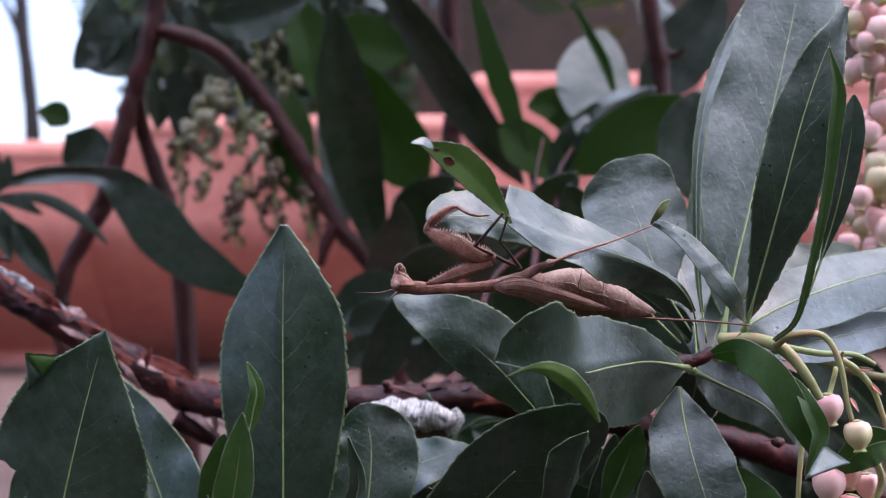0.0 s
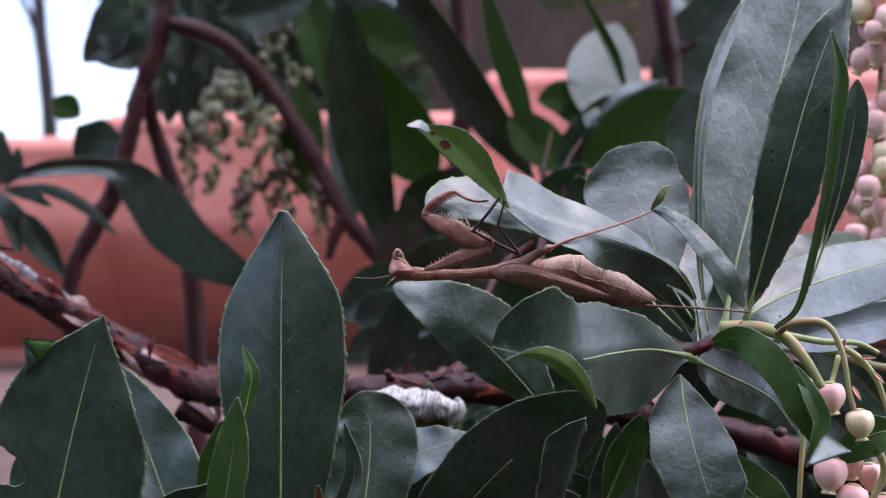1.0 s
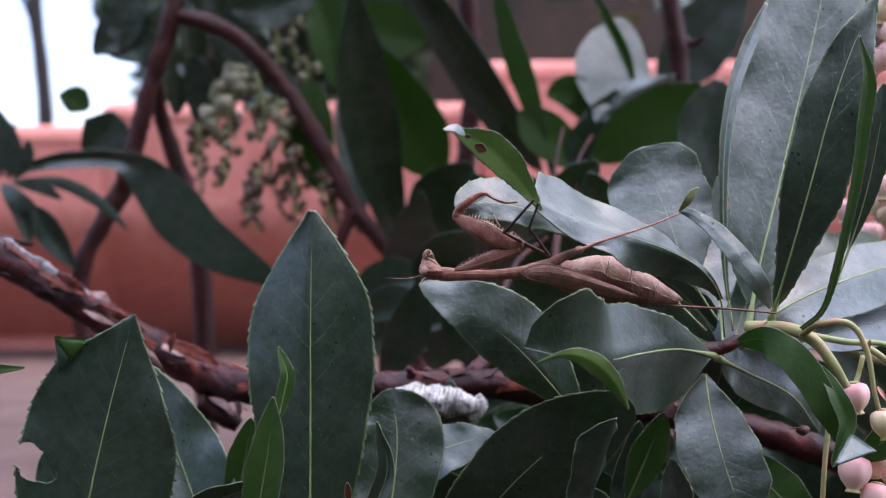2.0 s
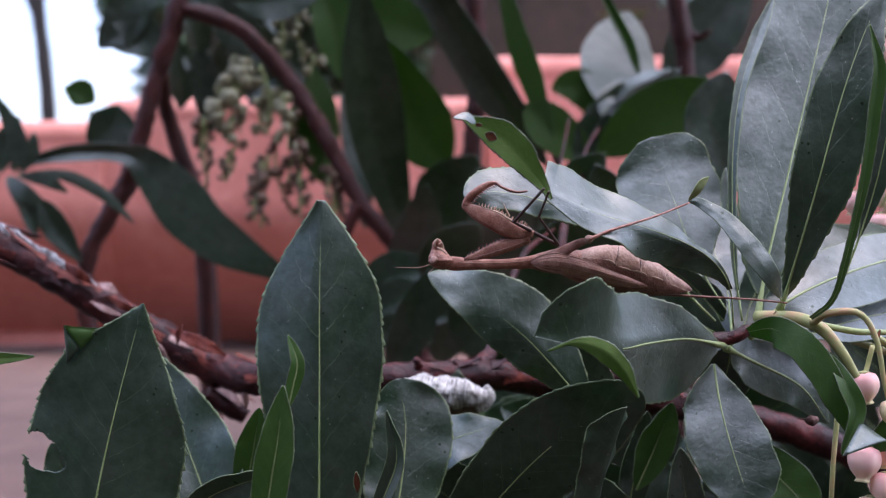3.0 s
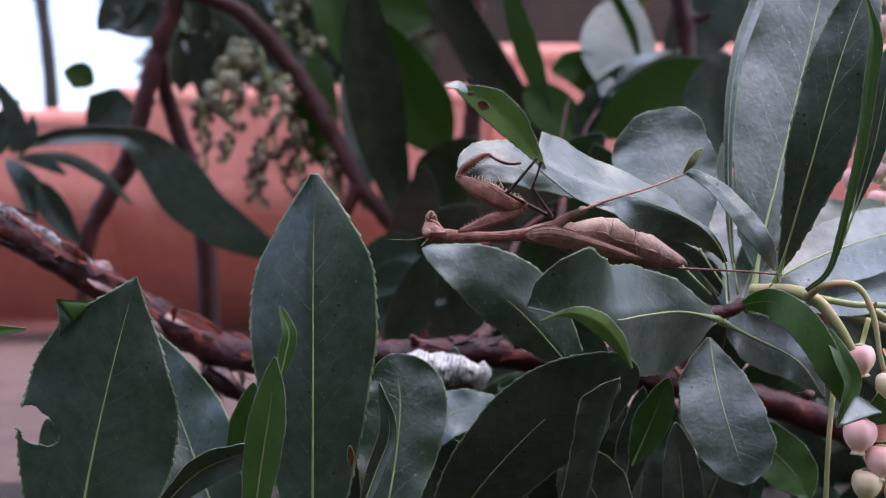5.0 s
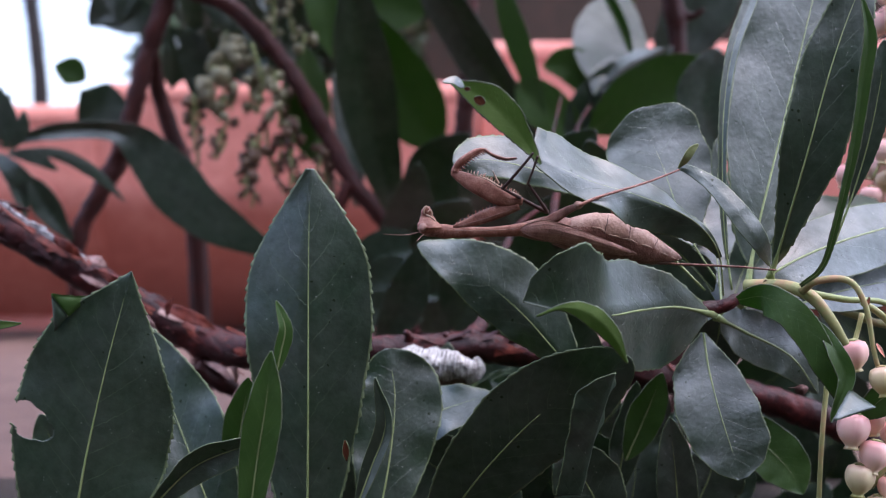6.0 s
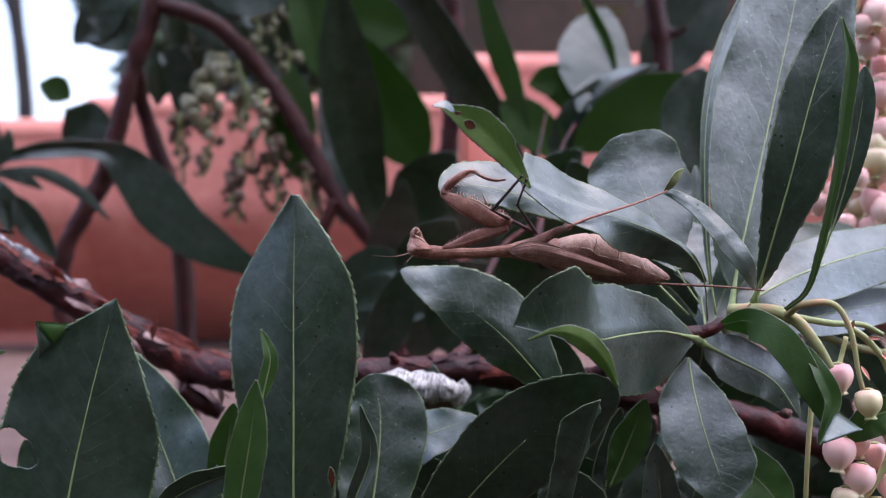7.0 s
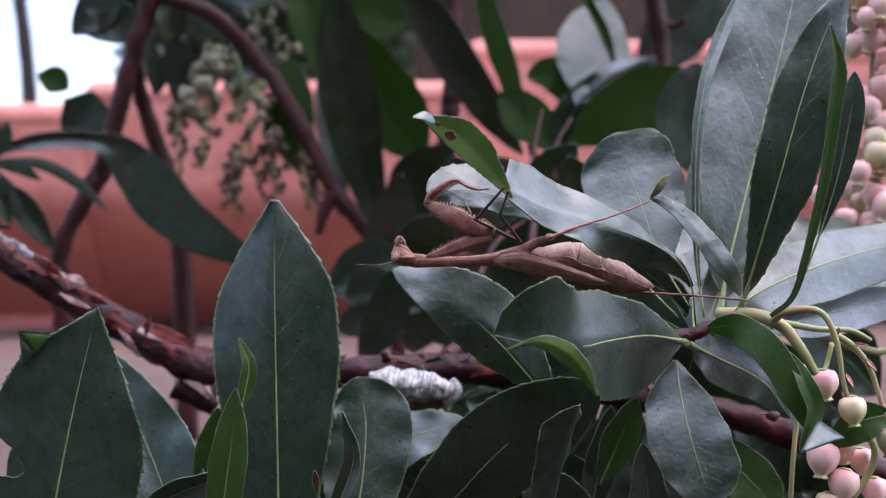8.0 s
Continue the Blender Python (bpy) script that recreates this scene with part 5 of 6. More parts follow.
# large leaves across the middle and top
for pts, w, r, l, rl, tp in (
        ([(-0.0212, 0.5750, 0.2417), (0.0041, 0.5900, 0.2091), (0.0308, 0.6050, 0.1694), (0.0520, 0.6200, 0.1411)], 44, 10, 55, 0, None),
        ([(0.0253, 0.6000, 0.2399), (0.0358, 0.6000, 0.2004), (0.0437, 0.6000, 0.1767), (0.0530, 0.6000, 0.1477)], 22, 0, 0, -20, GREEN_YOUNG),
        ([(-0.0360, 0.5700, 0.2204), (-0.0334, 0.5900, 0.1832), (-0.0279, 0.6100, 0.1485), (-0.0165, 0.6350, 0.1003)], 52, 10, 10, 10, None),
        ([(-0.0272, 0.5950, 0.1996), (-0.0172, 0.6120, 0.1755), (-0.0066, 0.6220, 0.1549), (0.0044, 0.6300, 0.1390)], 60, 10, 10, 0, GREEN_YOUNG),
        ([(-0.0620, 0.6300, 0.2386), (-0.0509, 0.6300, 0.2110), (-0.0481, 0.6300, 0.1833)], 45, 20, 20, 0, GREEN_YOUNG),
        ([(-0.0461, 0.6400, 0.2071), (-0.0264, 0.6400, 0.2127), (-0.0039, 0.6400, 0.2071)], 60, 10, 10, 0, GREEN_YOUNG),
        ([(0.0793, 0.6000, 0.1648), (0.0889, 0.6450, 0.1938), (0.1012, 0.6900, 0.2291)], 74, 0, 0, 0, None),
        ([(0.0701, 0.6000, 0.1530), (0.0927, 0.6100, 0.1739), (0.1211, 0.6400, 0.1888)], 34, -30, 10, 0, None),
        ([(0.0747, 0.5950, 0.1630), (0.0801, 0.6000, 0.1727), (0.0886, 0.6150, 0.1845)], 22, -10, -30, 0, None),
        ([(0.0718, 0.6150, 0.2353), (0.0831, 0.6180, 0.2143), (0.0915, 0.6200, 0.1983), (0.0964, 0.6200, 0.1820)], 13, 40, 40, 0, GREEN_YOUNG),
        ([(0.0648, 0.6000, 0.1398), (0.0840, 0.6050, 0.1640), (0.1141, 0.6100, 0.1873)], 42, 30, 30, -30, None),
        ([(0.0648, 0.6000, 0.1345), (0.0727, 0.6000, 0.1556), (0.0859, 0.6000, 0.1793)], 36, 20, 20, 10, None),
        ([(0.0709, 0.5850, 0.1439), (0.0907, 0.5800, 0.1576), (0.1136, 0.5800, 0.1652), (0.1442, 0.5800, 0.1639)], 62, -15, 25, 0, GREEN_YOUNG),
        ([(0.0791, 0.6300, 0.1639), (0.0681, 0.6300, 0.1805), (0.0542, 0.6300, 0.1805)], 34, 10, 10, 0, GREEN_YOUNG),
        ([(0.0385, 0.6000, 0.1688), (0.0516, 0.6000, 0.1582), (0.0727, 0.6000, 0.1398)], 40, 10, 10, 0, GREEN_YOUNG),
        ([(0.0503, 0.5300, 0.1142), (0.0551, 0.5100, 0.1271), (0.0639, 0.5000, 0.1386)], 34, 10, 10, 0, None),
        ([(0.0694, 0.5000, 0.1090), (0.0626, 0.4900, 0.1217), (0.0582, 0.4800, 0.1329)], 30, 10, 10, 0, None),
        ([(-0.0661, 0.6600, 0.1959), (-0.0610, 0.6550, 0.1664), (-0.0582, 0.6500, 0.1360)], 36, 10, 10, 0, GREEN_YOUNG),
        ([(-0.0512, 0.6700, 0.1827), (-0.0417, 0.6600, 0.1525), (-0.0383, 0.6500, 0.1117)], 30, 10, 10, 0, None),
        ([(0.1217, 0.7000, 0.1925), (0.1433, 0.7000, 0.2171), (0.1679, 0.7000, 0.2540)], 70, 10, 10, 0, None),
        ([(-0.0065, 0.6200, 0.1057), (0.0043, 0.6050, 0.1268), (0.0171, 0.5900, 0.1443)], 60, 10, 10, 0, None),
        ([(-0.0229, 0.6200, 0.0785), (-0.0116, 0.6000, 0.1029), (-0.0061, 0.5800, 0.1308)], 44, 10, 10, 0, None),
        ([(0.0306, 0.6000, 0.0924), (0.0270, 0.5800, 0.1155), (0.0162, 0.5600, 0.1371)], 60, 10, 10, 0, None),
        ([(0.0596, 0.6000, 0.0924), (0.0448, 0.5800, 0.1181), (0.0359, 0.5600, 0.1371)], 60, 10, 10, 0, None),
        ([(-0.0305, 0.5600, 0.0757), (-0.0156, 0.5550, 0.0783), (0.0039, 0.5500, 0.0713)], 40, 10, 10, 0, None),
        ([(-0.0330, 0.5600, 0.0609), (-0.0205, 0.5550, 0.0661), (-0.0034, 0.5500, 0.0616)], 30, 10, 10, 0, None),
        ([(-0.0386, 0.5700, 0.0777), (-0.0208, 0.5650, 0.0878), (-0.0010, 0.5600, 0.0929)], 46, 12, 12, 10, None),
        ([(-0.0227, 0.5500, 0.0471), (-0.0116, 0.5400, 0.0694), (-0.0044, 0.5300, 0.0932)], 34, 10, 10, 0, None),
        ([(-0.0010, 0.5600, 0.0511), (0.0039, 0.5500, 0.0761), (0.0014, 0.5400, 0.1050)], 50, 10, 10, 0, None),
        ([(0.0084, 0.5300, 0.0583), (0.0219, 0.5200, 0.0774), (0.0386, 0.5000, 0.0914)], 70, 10, 10, 0, None),
        ([(0.0596, 0.5100, 0.0733), (0.0513, 0.4950, 0.0937), (0.0632, 0.4700, 0.1126)], 80, 10, 10, 0, None),
        ([(-0.0059, 0.5600, 0.0855), (0.0038, 0.5400, 0.1002), (0.0151, 0.5200, 0.1116)], 42, -20, 20, 0, None),
        ([(0.0321, 0.5000, 0.0475), (0.0357, 0.4900, 0.0615), (0.0363, 0.4700, 0.0796)], 60, -10, 10, 0, None),
        ([(-0.1590, 0.6200, 0.2146), (-0.1427, 0.6200, 0.2037), (-0.1617, 0.6200, 0.2010)], 34, 10, 10, 0, None),
        ([(-0.1481, 0.6200, 0.2364), (-0.1509, 0.6200, 0.2146), (-0.1645, 0.6200, 0.1983)], 40, 10, 10, 0, None),
        ([(-0.0959, 0.6000, 0.2162), (-0.0748, 0.6000, 0.2188), (-0.0511, 0.6000, 0.2268)], 40, 10, 10, 0, None),
        ([(-0.0869, 0.6300, 0.1999), (-0.1007, 0.6300, 0.2110), (-0.1118, 0.6300, 0.2331)], 40, 10, 10, 0, None),
        ([(-0.0719, 0.6200, 0.1711), (-0.0651, 0.6200, 0.1547), (-0.0569, 0.6200, 0.1329)], 28, 10, 10, 0, GREEN_YOUNG),
        ([(-0.1220, 0.6400, 0.2015), (-0.1164, 0.6400, 0.1846), (-0.1136, 0.6400, 0.1593)], 32, 10, 10, 0, None),
        ([(-0.1809, 0.6600, 0.1554), (-0.1693, 0.6600, 0.1641), (-0.1649, 0.6600, 0.1757)], 50, 10, 10, 0, None),
        ([(-0.1720, 0.6400, 0.1748), (-0.1782, 0.6400, 0.1790), (-0.1872, 0.6400, 0.1818)], 26, 10, 10, 0, GREEN_YOUNG),
        ([(0.1178, 0.5200, 0.1254), (0.1110, 0.5200, 0.1505), (0.1156, 0.5200, 0.1733)], 50, 10, 10, 0, None)):
    leaf(back, pts, w * 0.61 / 2277, r, l, rl, top=tp, **B)


def raceme(root, end, count, size, mat, seed):
    """A hanging string of small green buds."""
    rng = random.Random(seed)
    st = tube("raceme", [root, (np.array(root) + np.array(end)) / 2 + np.array((rng.uniform(-0.004, 0.004), 0, 0)), end], [0.0010, 0.0009, 0.0006], PETIOLE, back, 7, 14, label="hanging string of small green buds")
    for k in range(count):
        s = (k + 0.5) / count
        c = np.array(root) * (1 - s) + np.array(end) * s
        sz = size * (1 - 0.45 * s) * rng.uniform(0.8, 1.2)
        bell(st, c + np.array((rng.uniform(-1, 1) * 0.004, rng.uniform(-1, 1) * 0.003, 0.002)), sz, (rng.uniform(-0.6, 0.6), rng.uniform(-0.4, 0.4), -1), mat, calyx=False)


for k, (a, b, c, s, mt) in enumerate((((-0.0991, 0.6200, 0.1956), (-0.1067, 0.6200, 0.1615), 7, 0.0085, BELL_GREEN), ((-0.0929, 0.6150, 0.1935), (-0.0956, 0.6150, 0.1570), 8, 0.0085, BELL_GREEN), ((-0.0855, 0.6100, 0.1887), (-0.0828, 0.6100, 0.1552), 7, 0.0065, BELL_GREEN), ((-0.1029, 0.6100, 0.1780), (-0.1007, 0.6100, 0.1512), 5, 0.0085, BELL_GREEN),
                                      ((-0.1137, 0.6180, 0.1654), (-0.1129, 0.6180, 0.1301), 12, 0.0042, BELL_BROWN), ((-0.0965, 0.6120, 0.1527), (-0.1032, 0.6120, 0.1339), 8, 0.0042, BELL_BROWN), ((-0.0817, 0.6120, 0.1460), (-0.0903, 0.6120, 0.1218), 8, 0.0058, BELL_BROWN), ((-0.0865, 0.6120, 0.1258), (-0.0855, 0.6120, 0.1110), 5, 0.0045, BELL_BROWN), ((-0.0798, 0.6180, 0.1559), (-0.0703, 0.6180, 0.1166), 12, 0.0048, BELL_BROWN), ((-0.0692, 0.6200, 0.1520), (-0.0678, 0.6200, 0.1152), 13, 0.0048, BELL_BROWN),
                                      ((-0.0524, 0.6150, 0.1408), (-0.0497, 0.6150, 0.1111), 10, 0.0042, BELL_BROWN), ((-0.0465, 0.6150, 0.1381), (-0.0448, 0.6150, 0.1124), 9, 0.0042, BELL_BROWN), ((-0.0675, 0.6300, 0.2276), (-0.0661, 0.6300, 0.1916), 9, 0.0065, BELL_GREEN), ((-0.0786, 0.6300, 0.2303), (-0.0772, 0.6300, 0.1888), 8, 0.0065, BELL_GREEN), ((-0.0610, 0.6200, 0.1956), (-0.0632, 0.6200, 0.1847), 2, 0.007, BELL_GREEN),
                                      ((-0.1067, 0.6200, 0.1820), (-0.1046, 0.6200, 0.1561), 9, 0.0085, BELL_GREEN),
                                      ((-0.0848, 0.6150, 0.1786), (-0.0853, 0.6150, 0.1583), 7, 0.0085, BELL_GREEN),
                                      ((-0.0747, 0.6100, 0.1753), (-0.0721, 0.6100, 0.1485), 9, 0.007, BELL_GREEN),
                                      ((-0.0700, 0.6150, 0.1678), (-0.0735, 0.6150, 0.1300), 12, 0.006, BELL_BROWN),
                                      ((-0.0640, 0.6100, 0.1538), (-0.0654, 0.6100, 0.1217), 11, 0.0058, BELL_BROWN),
                                      ((-0.1140, 0.6150, 0.1624), (-0.1129, 0.6150, 0.1381), 9, 0.0052, BELL_BROWN),
                                      ((-0.0841, 0.6100, 0.1431), (-0.0881, 0.6100, 0.1150), 9, 0.0075, BELL_BROWN),
                                      ((-0.0983, 0.6150, 0.1462), (-0.1032, 0.6150, 0.1340), 6, 0.0052, BELL_BROWN),
                                      ((-0.0506, 0.6100, 0.1405), (-0.0493, 0.6100, 0.1163), 9, 0.0052, BELL_BROWN))):
    raceme(a, b, c, s, mt, 20 + k)


# ---- the mantis, hanging belly up ----
def loft(name, one, two, mat, parent, ratio=0.7, n=48, sides=22, power=1.0, label="", shape=None, mats=None, slot=None):
    """A closed body between two edge curves, rounded in depth; power under 1 makes it boxier."""
    A, B = spline(one, n), spline(two, n)
    mid = (A + B) / 2
    T = np.gradient(mid, axis=0)
    verts, faces, slots = [], [], []
    for i in range(n + 1):
        h = (A[i] - B[i]) / 2
        deep = unit(np.cross(T[i], h)) * np.linalg.norm(h) * along(ratio, i / n)
        for j in range(sides):
            a = 2 * math.pi * j / sides
            c, s = math.cos(a), math.sin(a)
            q = mid[i] + h * math.copysign(abs(c) ** power, c) + deep * math.copysign(abs(s) ** power, s)
            if shape:
                q = mid[i] + (q - mid[i]) * shape(i / n, c)
            verts.append(q)
    for i in range(n):
        for j in range(sides):
            k = (j + 1) % sides
            faces.append((i * sides + j, i * sides + k, (i + 1) * sides + k, (i + 1) * sides + j))
            slots.append(slot((i + 0.5) / n, math.cos(2 * math.pi * (j + 0.5) / sides)) if slot else 0)
    faces.append(tuple(range(sides - 1, -1, -1)))
    faces.append(tuple(n * sides + j for j in range(sides)))
    slots += [0, 0]
    return grown(name, verts, faces, mats or (mat,), parent, label, None, slots)


def saw(x):
    return (x % 1.0) - 0.5


def make_mantis():
    e = empty("praying_mantis", (0.0289, 0.3050, 0.0988), "brown praying mantis hanging belly up from a leaf", "mantis")

    # head: a wedge, the mouth up and the eyes low at the sides
    head = loft("head", [(-0.0012, 0.3055, 0.1036), (-0.0019, 0.3055, 0.1028), (-0.0022, 0.3060, 0.1011), (-0.0028, 0.3060, 0.0995), (-0.0028, 0.3060, 0.0983), (-0.0020, 0.3060, 0.0972), (-0.0005, 0.3060, 0.0965)],
                [(-0.0004, 0.3055, 0.1036), (0.0004, 0.3055, 0.1025), (0.0011, 0.3060, 0.1011), (0.0022, 0.3060, 0.0997), (0.0030, 0.3060, 0.0987), (0.0027, 0.3060, 0.0974), (0.0011, 0.3060, 0.0964)], MANTIS, e, [(0, 0.9), (0.6, 1.15), (1, 0.9)], 40, 20,
                shape=lambda t, c: 1 + 0.03 * math.sin(t * 40))
    for dy in (-0.0019, 0.0019):
        ec = np.array((-0.0015, 0.3060, 0.0989)) + np.array((0, dy, 0))
        ax = unit(np.array((-0.35, dy * 60, 0.35)))
        lathe("eye", ec - ax * 0.0008, ax, [(0, 0.0009), (0.0004, 0.0013), (0.0008, 0.00125), (0.0013, 0.0009), (0.0016, 0.0004), (0.0017, 0.0001)], MANTIS_PALE, head, 18, squash=1.25)
    loft("mandible", [(-0.0013, 0.3035, 0.1036), (-0.0013, 0.3033, 0.1027), (-0.0008, 0.3033, 0.1013)], [(-0.0000, 0.3035, 0.1036), (0.0004, 0.3033, 0.1027), (0.0005, 0.3033, 0.1013)], MANTIS, head, 0.35, 14, 12, label="reddish mouthparts")
    tube("palp", [(-0.0013, 0.3030, 0.1019), (-0.0012, 0.3027, 0.1031), (-0.0007, 0.3028, 0.1036), (-0.0000, 0.3027, 0.1031)], [0.00018, 0.00026, 0.00022, 0.0001], MANTIS_SEAM, head, 7, 14, 0.25)
    tube("palp", [(0.0007, 0.3030, 0.1015), (0.0003, 0.3025, 0.1027), (-0.0005, 0.3024, 0.1023)], [0.0002, 0.00024, 0.0001], MANTIS_SEAM, head, 7, 12, 0.25)
    tube("brow", [(-0.0008, 0.3029, 0.1017), (0.0003, 0.3026, 0.1011), (0.0015, 0.3032, 0.1001)], [0.00012, 0.00026, 0.00012], MANTIS_SEAM, head, 7, 12, 0.25)
    tube("antenna", [(-0.0024, 0.3040, 0.0976), (-0.0056, 0.3020, 0.0969), (-0.0107, 0.2980, 0.0971)], [0.0001, 0.00007, 0.00004], MANTIS_PALE, head, 5, 12)
    tube("antenna", [(-0.0012, 0.3035, 0.0972), (-0.0021, 0.3020, 0.0964), (-0.0029, 0.3000, 0.0955)], [0.0001, 0.00007, 0.00004], MANTIS_PALE, head, 5, 10)

    # long fore-thorax with a keel, widening at the shoulders
    pro = loft("prothorax", [(-0.0003, 0.3060, 0.0992), (0.0030, 0.3060, 0.0995), (0.0065, 0.3060, 0.0991), (0.0129, 0.3060, 0.0988), (0.0183, 0.3060, 0.0992), (0.0239, 0.3060, 0.1001)],
               [(-0.0003, 0.3060, 0.0969), (0.0030, 0.3060, 0.0961), (0.0065, 0.3060, 0.0962), (0.0129, 0.3060, 0.0964), (0.0183, 0.3060, 0.0965), (0.0239, 0.3060, 0.0966)], MANTIS, e, 0.75, 50, 20, 0.85, shape=lambda t, c: 1 + 0.02 * math.sin(t * 60) * (1 - abs(c)))
    tube("keel", [(0.0041, 0.3043, 0.0981), (0.0102, 0.3042, 0.0979), (0.0175, 0.3040, 0.0981), (0.0221, 0.3036, 0.0987)], [0.00006, 0.00013, 0.00012, 0.00005], MANTIS_PALE, pro, 6, 24, 0.2)
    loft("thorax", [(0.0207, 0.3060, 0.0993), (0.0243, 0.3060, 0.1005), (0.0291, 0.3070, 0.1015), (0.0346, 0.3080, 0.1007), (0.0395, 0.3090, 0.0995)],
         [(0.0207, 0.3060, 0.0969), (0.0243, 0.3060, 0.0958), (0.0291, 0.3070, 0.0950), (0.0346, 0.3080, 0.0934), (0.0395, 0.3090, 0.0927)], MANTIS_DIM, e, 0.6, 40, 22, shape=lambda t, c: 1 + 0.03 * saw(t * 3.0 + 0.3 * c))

    # swollen abdomen: pale plates on the belly, dark back
    up = [(0.0293, 0.3090, 0.0985), (0.0322, 0.3085, 0.1005), (0.0367, 0.3080, 0.1018), (0.0414, 0.3080, 0.1022), (0.0449, 0.3080, 0.1016), (0.0485, 0.3085, 0.1000), (0.0527, 0.3090, 0.0976), (0.0569, 0.3100, 0.0946), (0.0596, 0.3110, 0.0928), (0.0609, 0.3115, 0.0915)]
    low_edge = [(0.0293, 0.3090, 0.0947), (0.0322, 0.3085, 0.0935), (0.0363, 0.3080, 0.0922), (0.0409, 0.3080, 0.0911), (0.0446, 0.3080, 0.0904), (0.0485, 0.3085, 0.0898), (0.0524, 0.3090, 0.0900), (0.0564, 0.3100, 0.0903), (0.0590, 0.3110, 0.0906), (0.0606, 0.3115, 0.0908)]
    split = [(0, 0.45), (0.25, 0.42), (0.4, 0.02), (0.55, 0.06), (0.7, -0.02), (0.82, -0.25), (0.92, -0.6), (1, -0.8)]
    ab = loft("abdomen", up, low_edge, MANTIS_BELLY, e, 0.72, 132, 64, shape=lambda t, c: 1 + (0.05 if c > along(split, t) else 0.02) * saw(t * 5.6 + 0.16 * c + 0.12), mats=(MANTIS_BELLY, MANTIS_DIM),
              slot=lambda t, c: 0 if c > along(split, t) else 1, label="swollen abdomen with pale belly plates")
    U, L = spline(up, 132), spline(low_edge, 132)

    def skin(t, c, out=0.0):
        i = min(int(t * 132), 132)
        m, h = (U[i] + L[i]) / 2, (U[i] - L[i]) / 2
        r = float(np.linalg.norm(h))
        return m + h * c + np.array((0, -1, 0)) * (0.72 * r * math.sqrt(max(0.0, 1 - c * c)) + out)
    for t0, t1 in ((0.27, 0.355), (0.37, 0.455), (0.47, 0.575), (0.60, 0.70), (0.73, 0.80), (0.82, 0.90), (0.91, 0.97)):
        tube("seam", [skin(t0 + (t1 - t0) * k / 6, along(split, t0 + (t1 - t0) * k / 6) + 0.05 * math.sin(k / 6 * 3.1), 0.00010) for k in range(7)], [0.00006, 0.00011, 0.00016, 0.00012, 0.00006], MANTIS_SEAM, ab, 7, 16, 0.3)
    for k, t in enumerate((0.37, 0.545, 0.72)):
        tube("plate_edge", [skin(t - 0.033 * (1 - q / 7) ** 1.2 + 0.0, along(split, t) + (0.96 - along(split, t)) * q / 7, 0.00016) for q in range(8)], [0.00008, 0.00011, 0.00006], MANTIS_DARK, ab, 5, 20, 0.2)

    # folded wing cover lying along the flank: a thin arched blade with veins
    top = spline([(0.0213, 0.3035, 0.0983), (0.0231, 0.3022, 0.0995), (0.0266, 0.3018, 0.1003), (0.0300, 0.3020, 0.0997), (0.0340, 0.3022, 0.0985), (0.0393, 0.3024, 0.0965), (0.0441, 0.3034, 0.0947), (0.0491, 0.3052, 0.0926)], 60)
    bot = spline([(0.0213, 0.3035, 0.0979), (0.0236, 0.3022, 0.0964), (0.0280, 0.3022, 0.0954), (0.0327, 0.3028, 0.0943), (0.0374, 0.3034, 0.0932), (0.0422, 0.3040, 0.0924), (0.0456, 0.3046, 0.0920), (0.0491, 0.3056, 0.0922)], 60)

    def blade(t, s, out=0.0):
        i = min(int(t * 60 + 0.5), 60)
        h = float(np.linalg.norm(top[i] - bot[i]))
        return top[i] * (1 - s) + bot[i] * s - np.array((0, 1, 0)) * (0.22 * h * math.sin(math.pi * s) + 0.0002 + out)
    verts, faces, nu, nv = [], [], 60, 16
    for layer in (0, 1):
        for i in range(nu + 1):
            for j in range(nv + 1):
                verts.append(blade(i / nu, j / nv, -0.00012 * layer + 0.00004 * math.sin(j * 2.4)))
    M1 = (nu + 1) * (nv + 1)
    for i in range(nu):
        for j in range(nv):
            a = i * (nv + 1) + j
            faces.append((a, a + 1, a + nv + 2, a + nv + 1))
            faces.append((M1 + a, M1 + a + nv + 1, M1 + a + nv + 2, M1 + a + 1))
    for j in (0, nv):
        for i in range(nu):
            a, b = i * (nv + 1) + j, (i + 1) * (nv + 1) + j
            faces.append((a, b, M1 + b, M1 + a))
    wing = grown("wing_cover", verts, faces, (MANTIS_WING,), e, "thin brown folded wing cover with fine veins")
    tube("wing_edge", [blade(0.02 + 0.8 * k / 20, 0.0, 0.0001) for k in range(21)], [0.00008, 0.00013, 0.00012, 0.00005], MANTIS_PALE, wing, 6, 40)
    tube("wing_edge", [blade(0.05 + 0.85 * k / 20, 0.93, 0.0001) for k in range(21)], [0.00006, 0.00011, 0.00013, 0.00005], MANTIS_PALE, wing, 6, 40)
    for s0, s1, t1 in ((0.25, 0.12, 0.6), (0.42, 0.35, 0.85), (0.60, 0.55, 0.95), (0.76, 0.80, 0.9)):
        tube("vein", [blade(0.06 + (t1 - 0.06) * k / 14, s0 + (s1 - s0) * k / 14, 0.00004) for k in range(15)], [0.00003, 0.00007, 0.00004], MANTIS_PALE, wing, 5, 30)

    def spines(parent, base, count, way, length, mat, wide=0.0002, skip=0.6):
        P = spline(base, count - 1)
        for k in range(count):
            ln = length * (1.0 if k % 2 else skip) * (1 + 0.2 * math.sin(k * 2.7))
            tube("spine", [P[k], P[k] + np.array(way) * ln * 0.5, P[k] + (np.array(way) + np.array((0.15, 0, 0))) * ln], [wide, wide * 0.7, 0.00003], mat, parent, 5, 4)

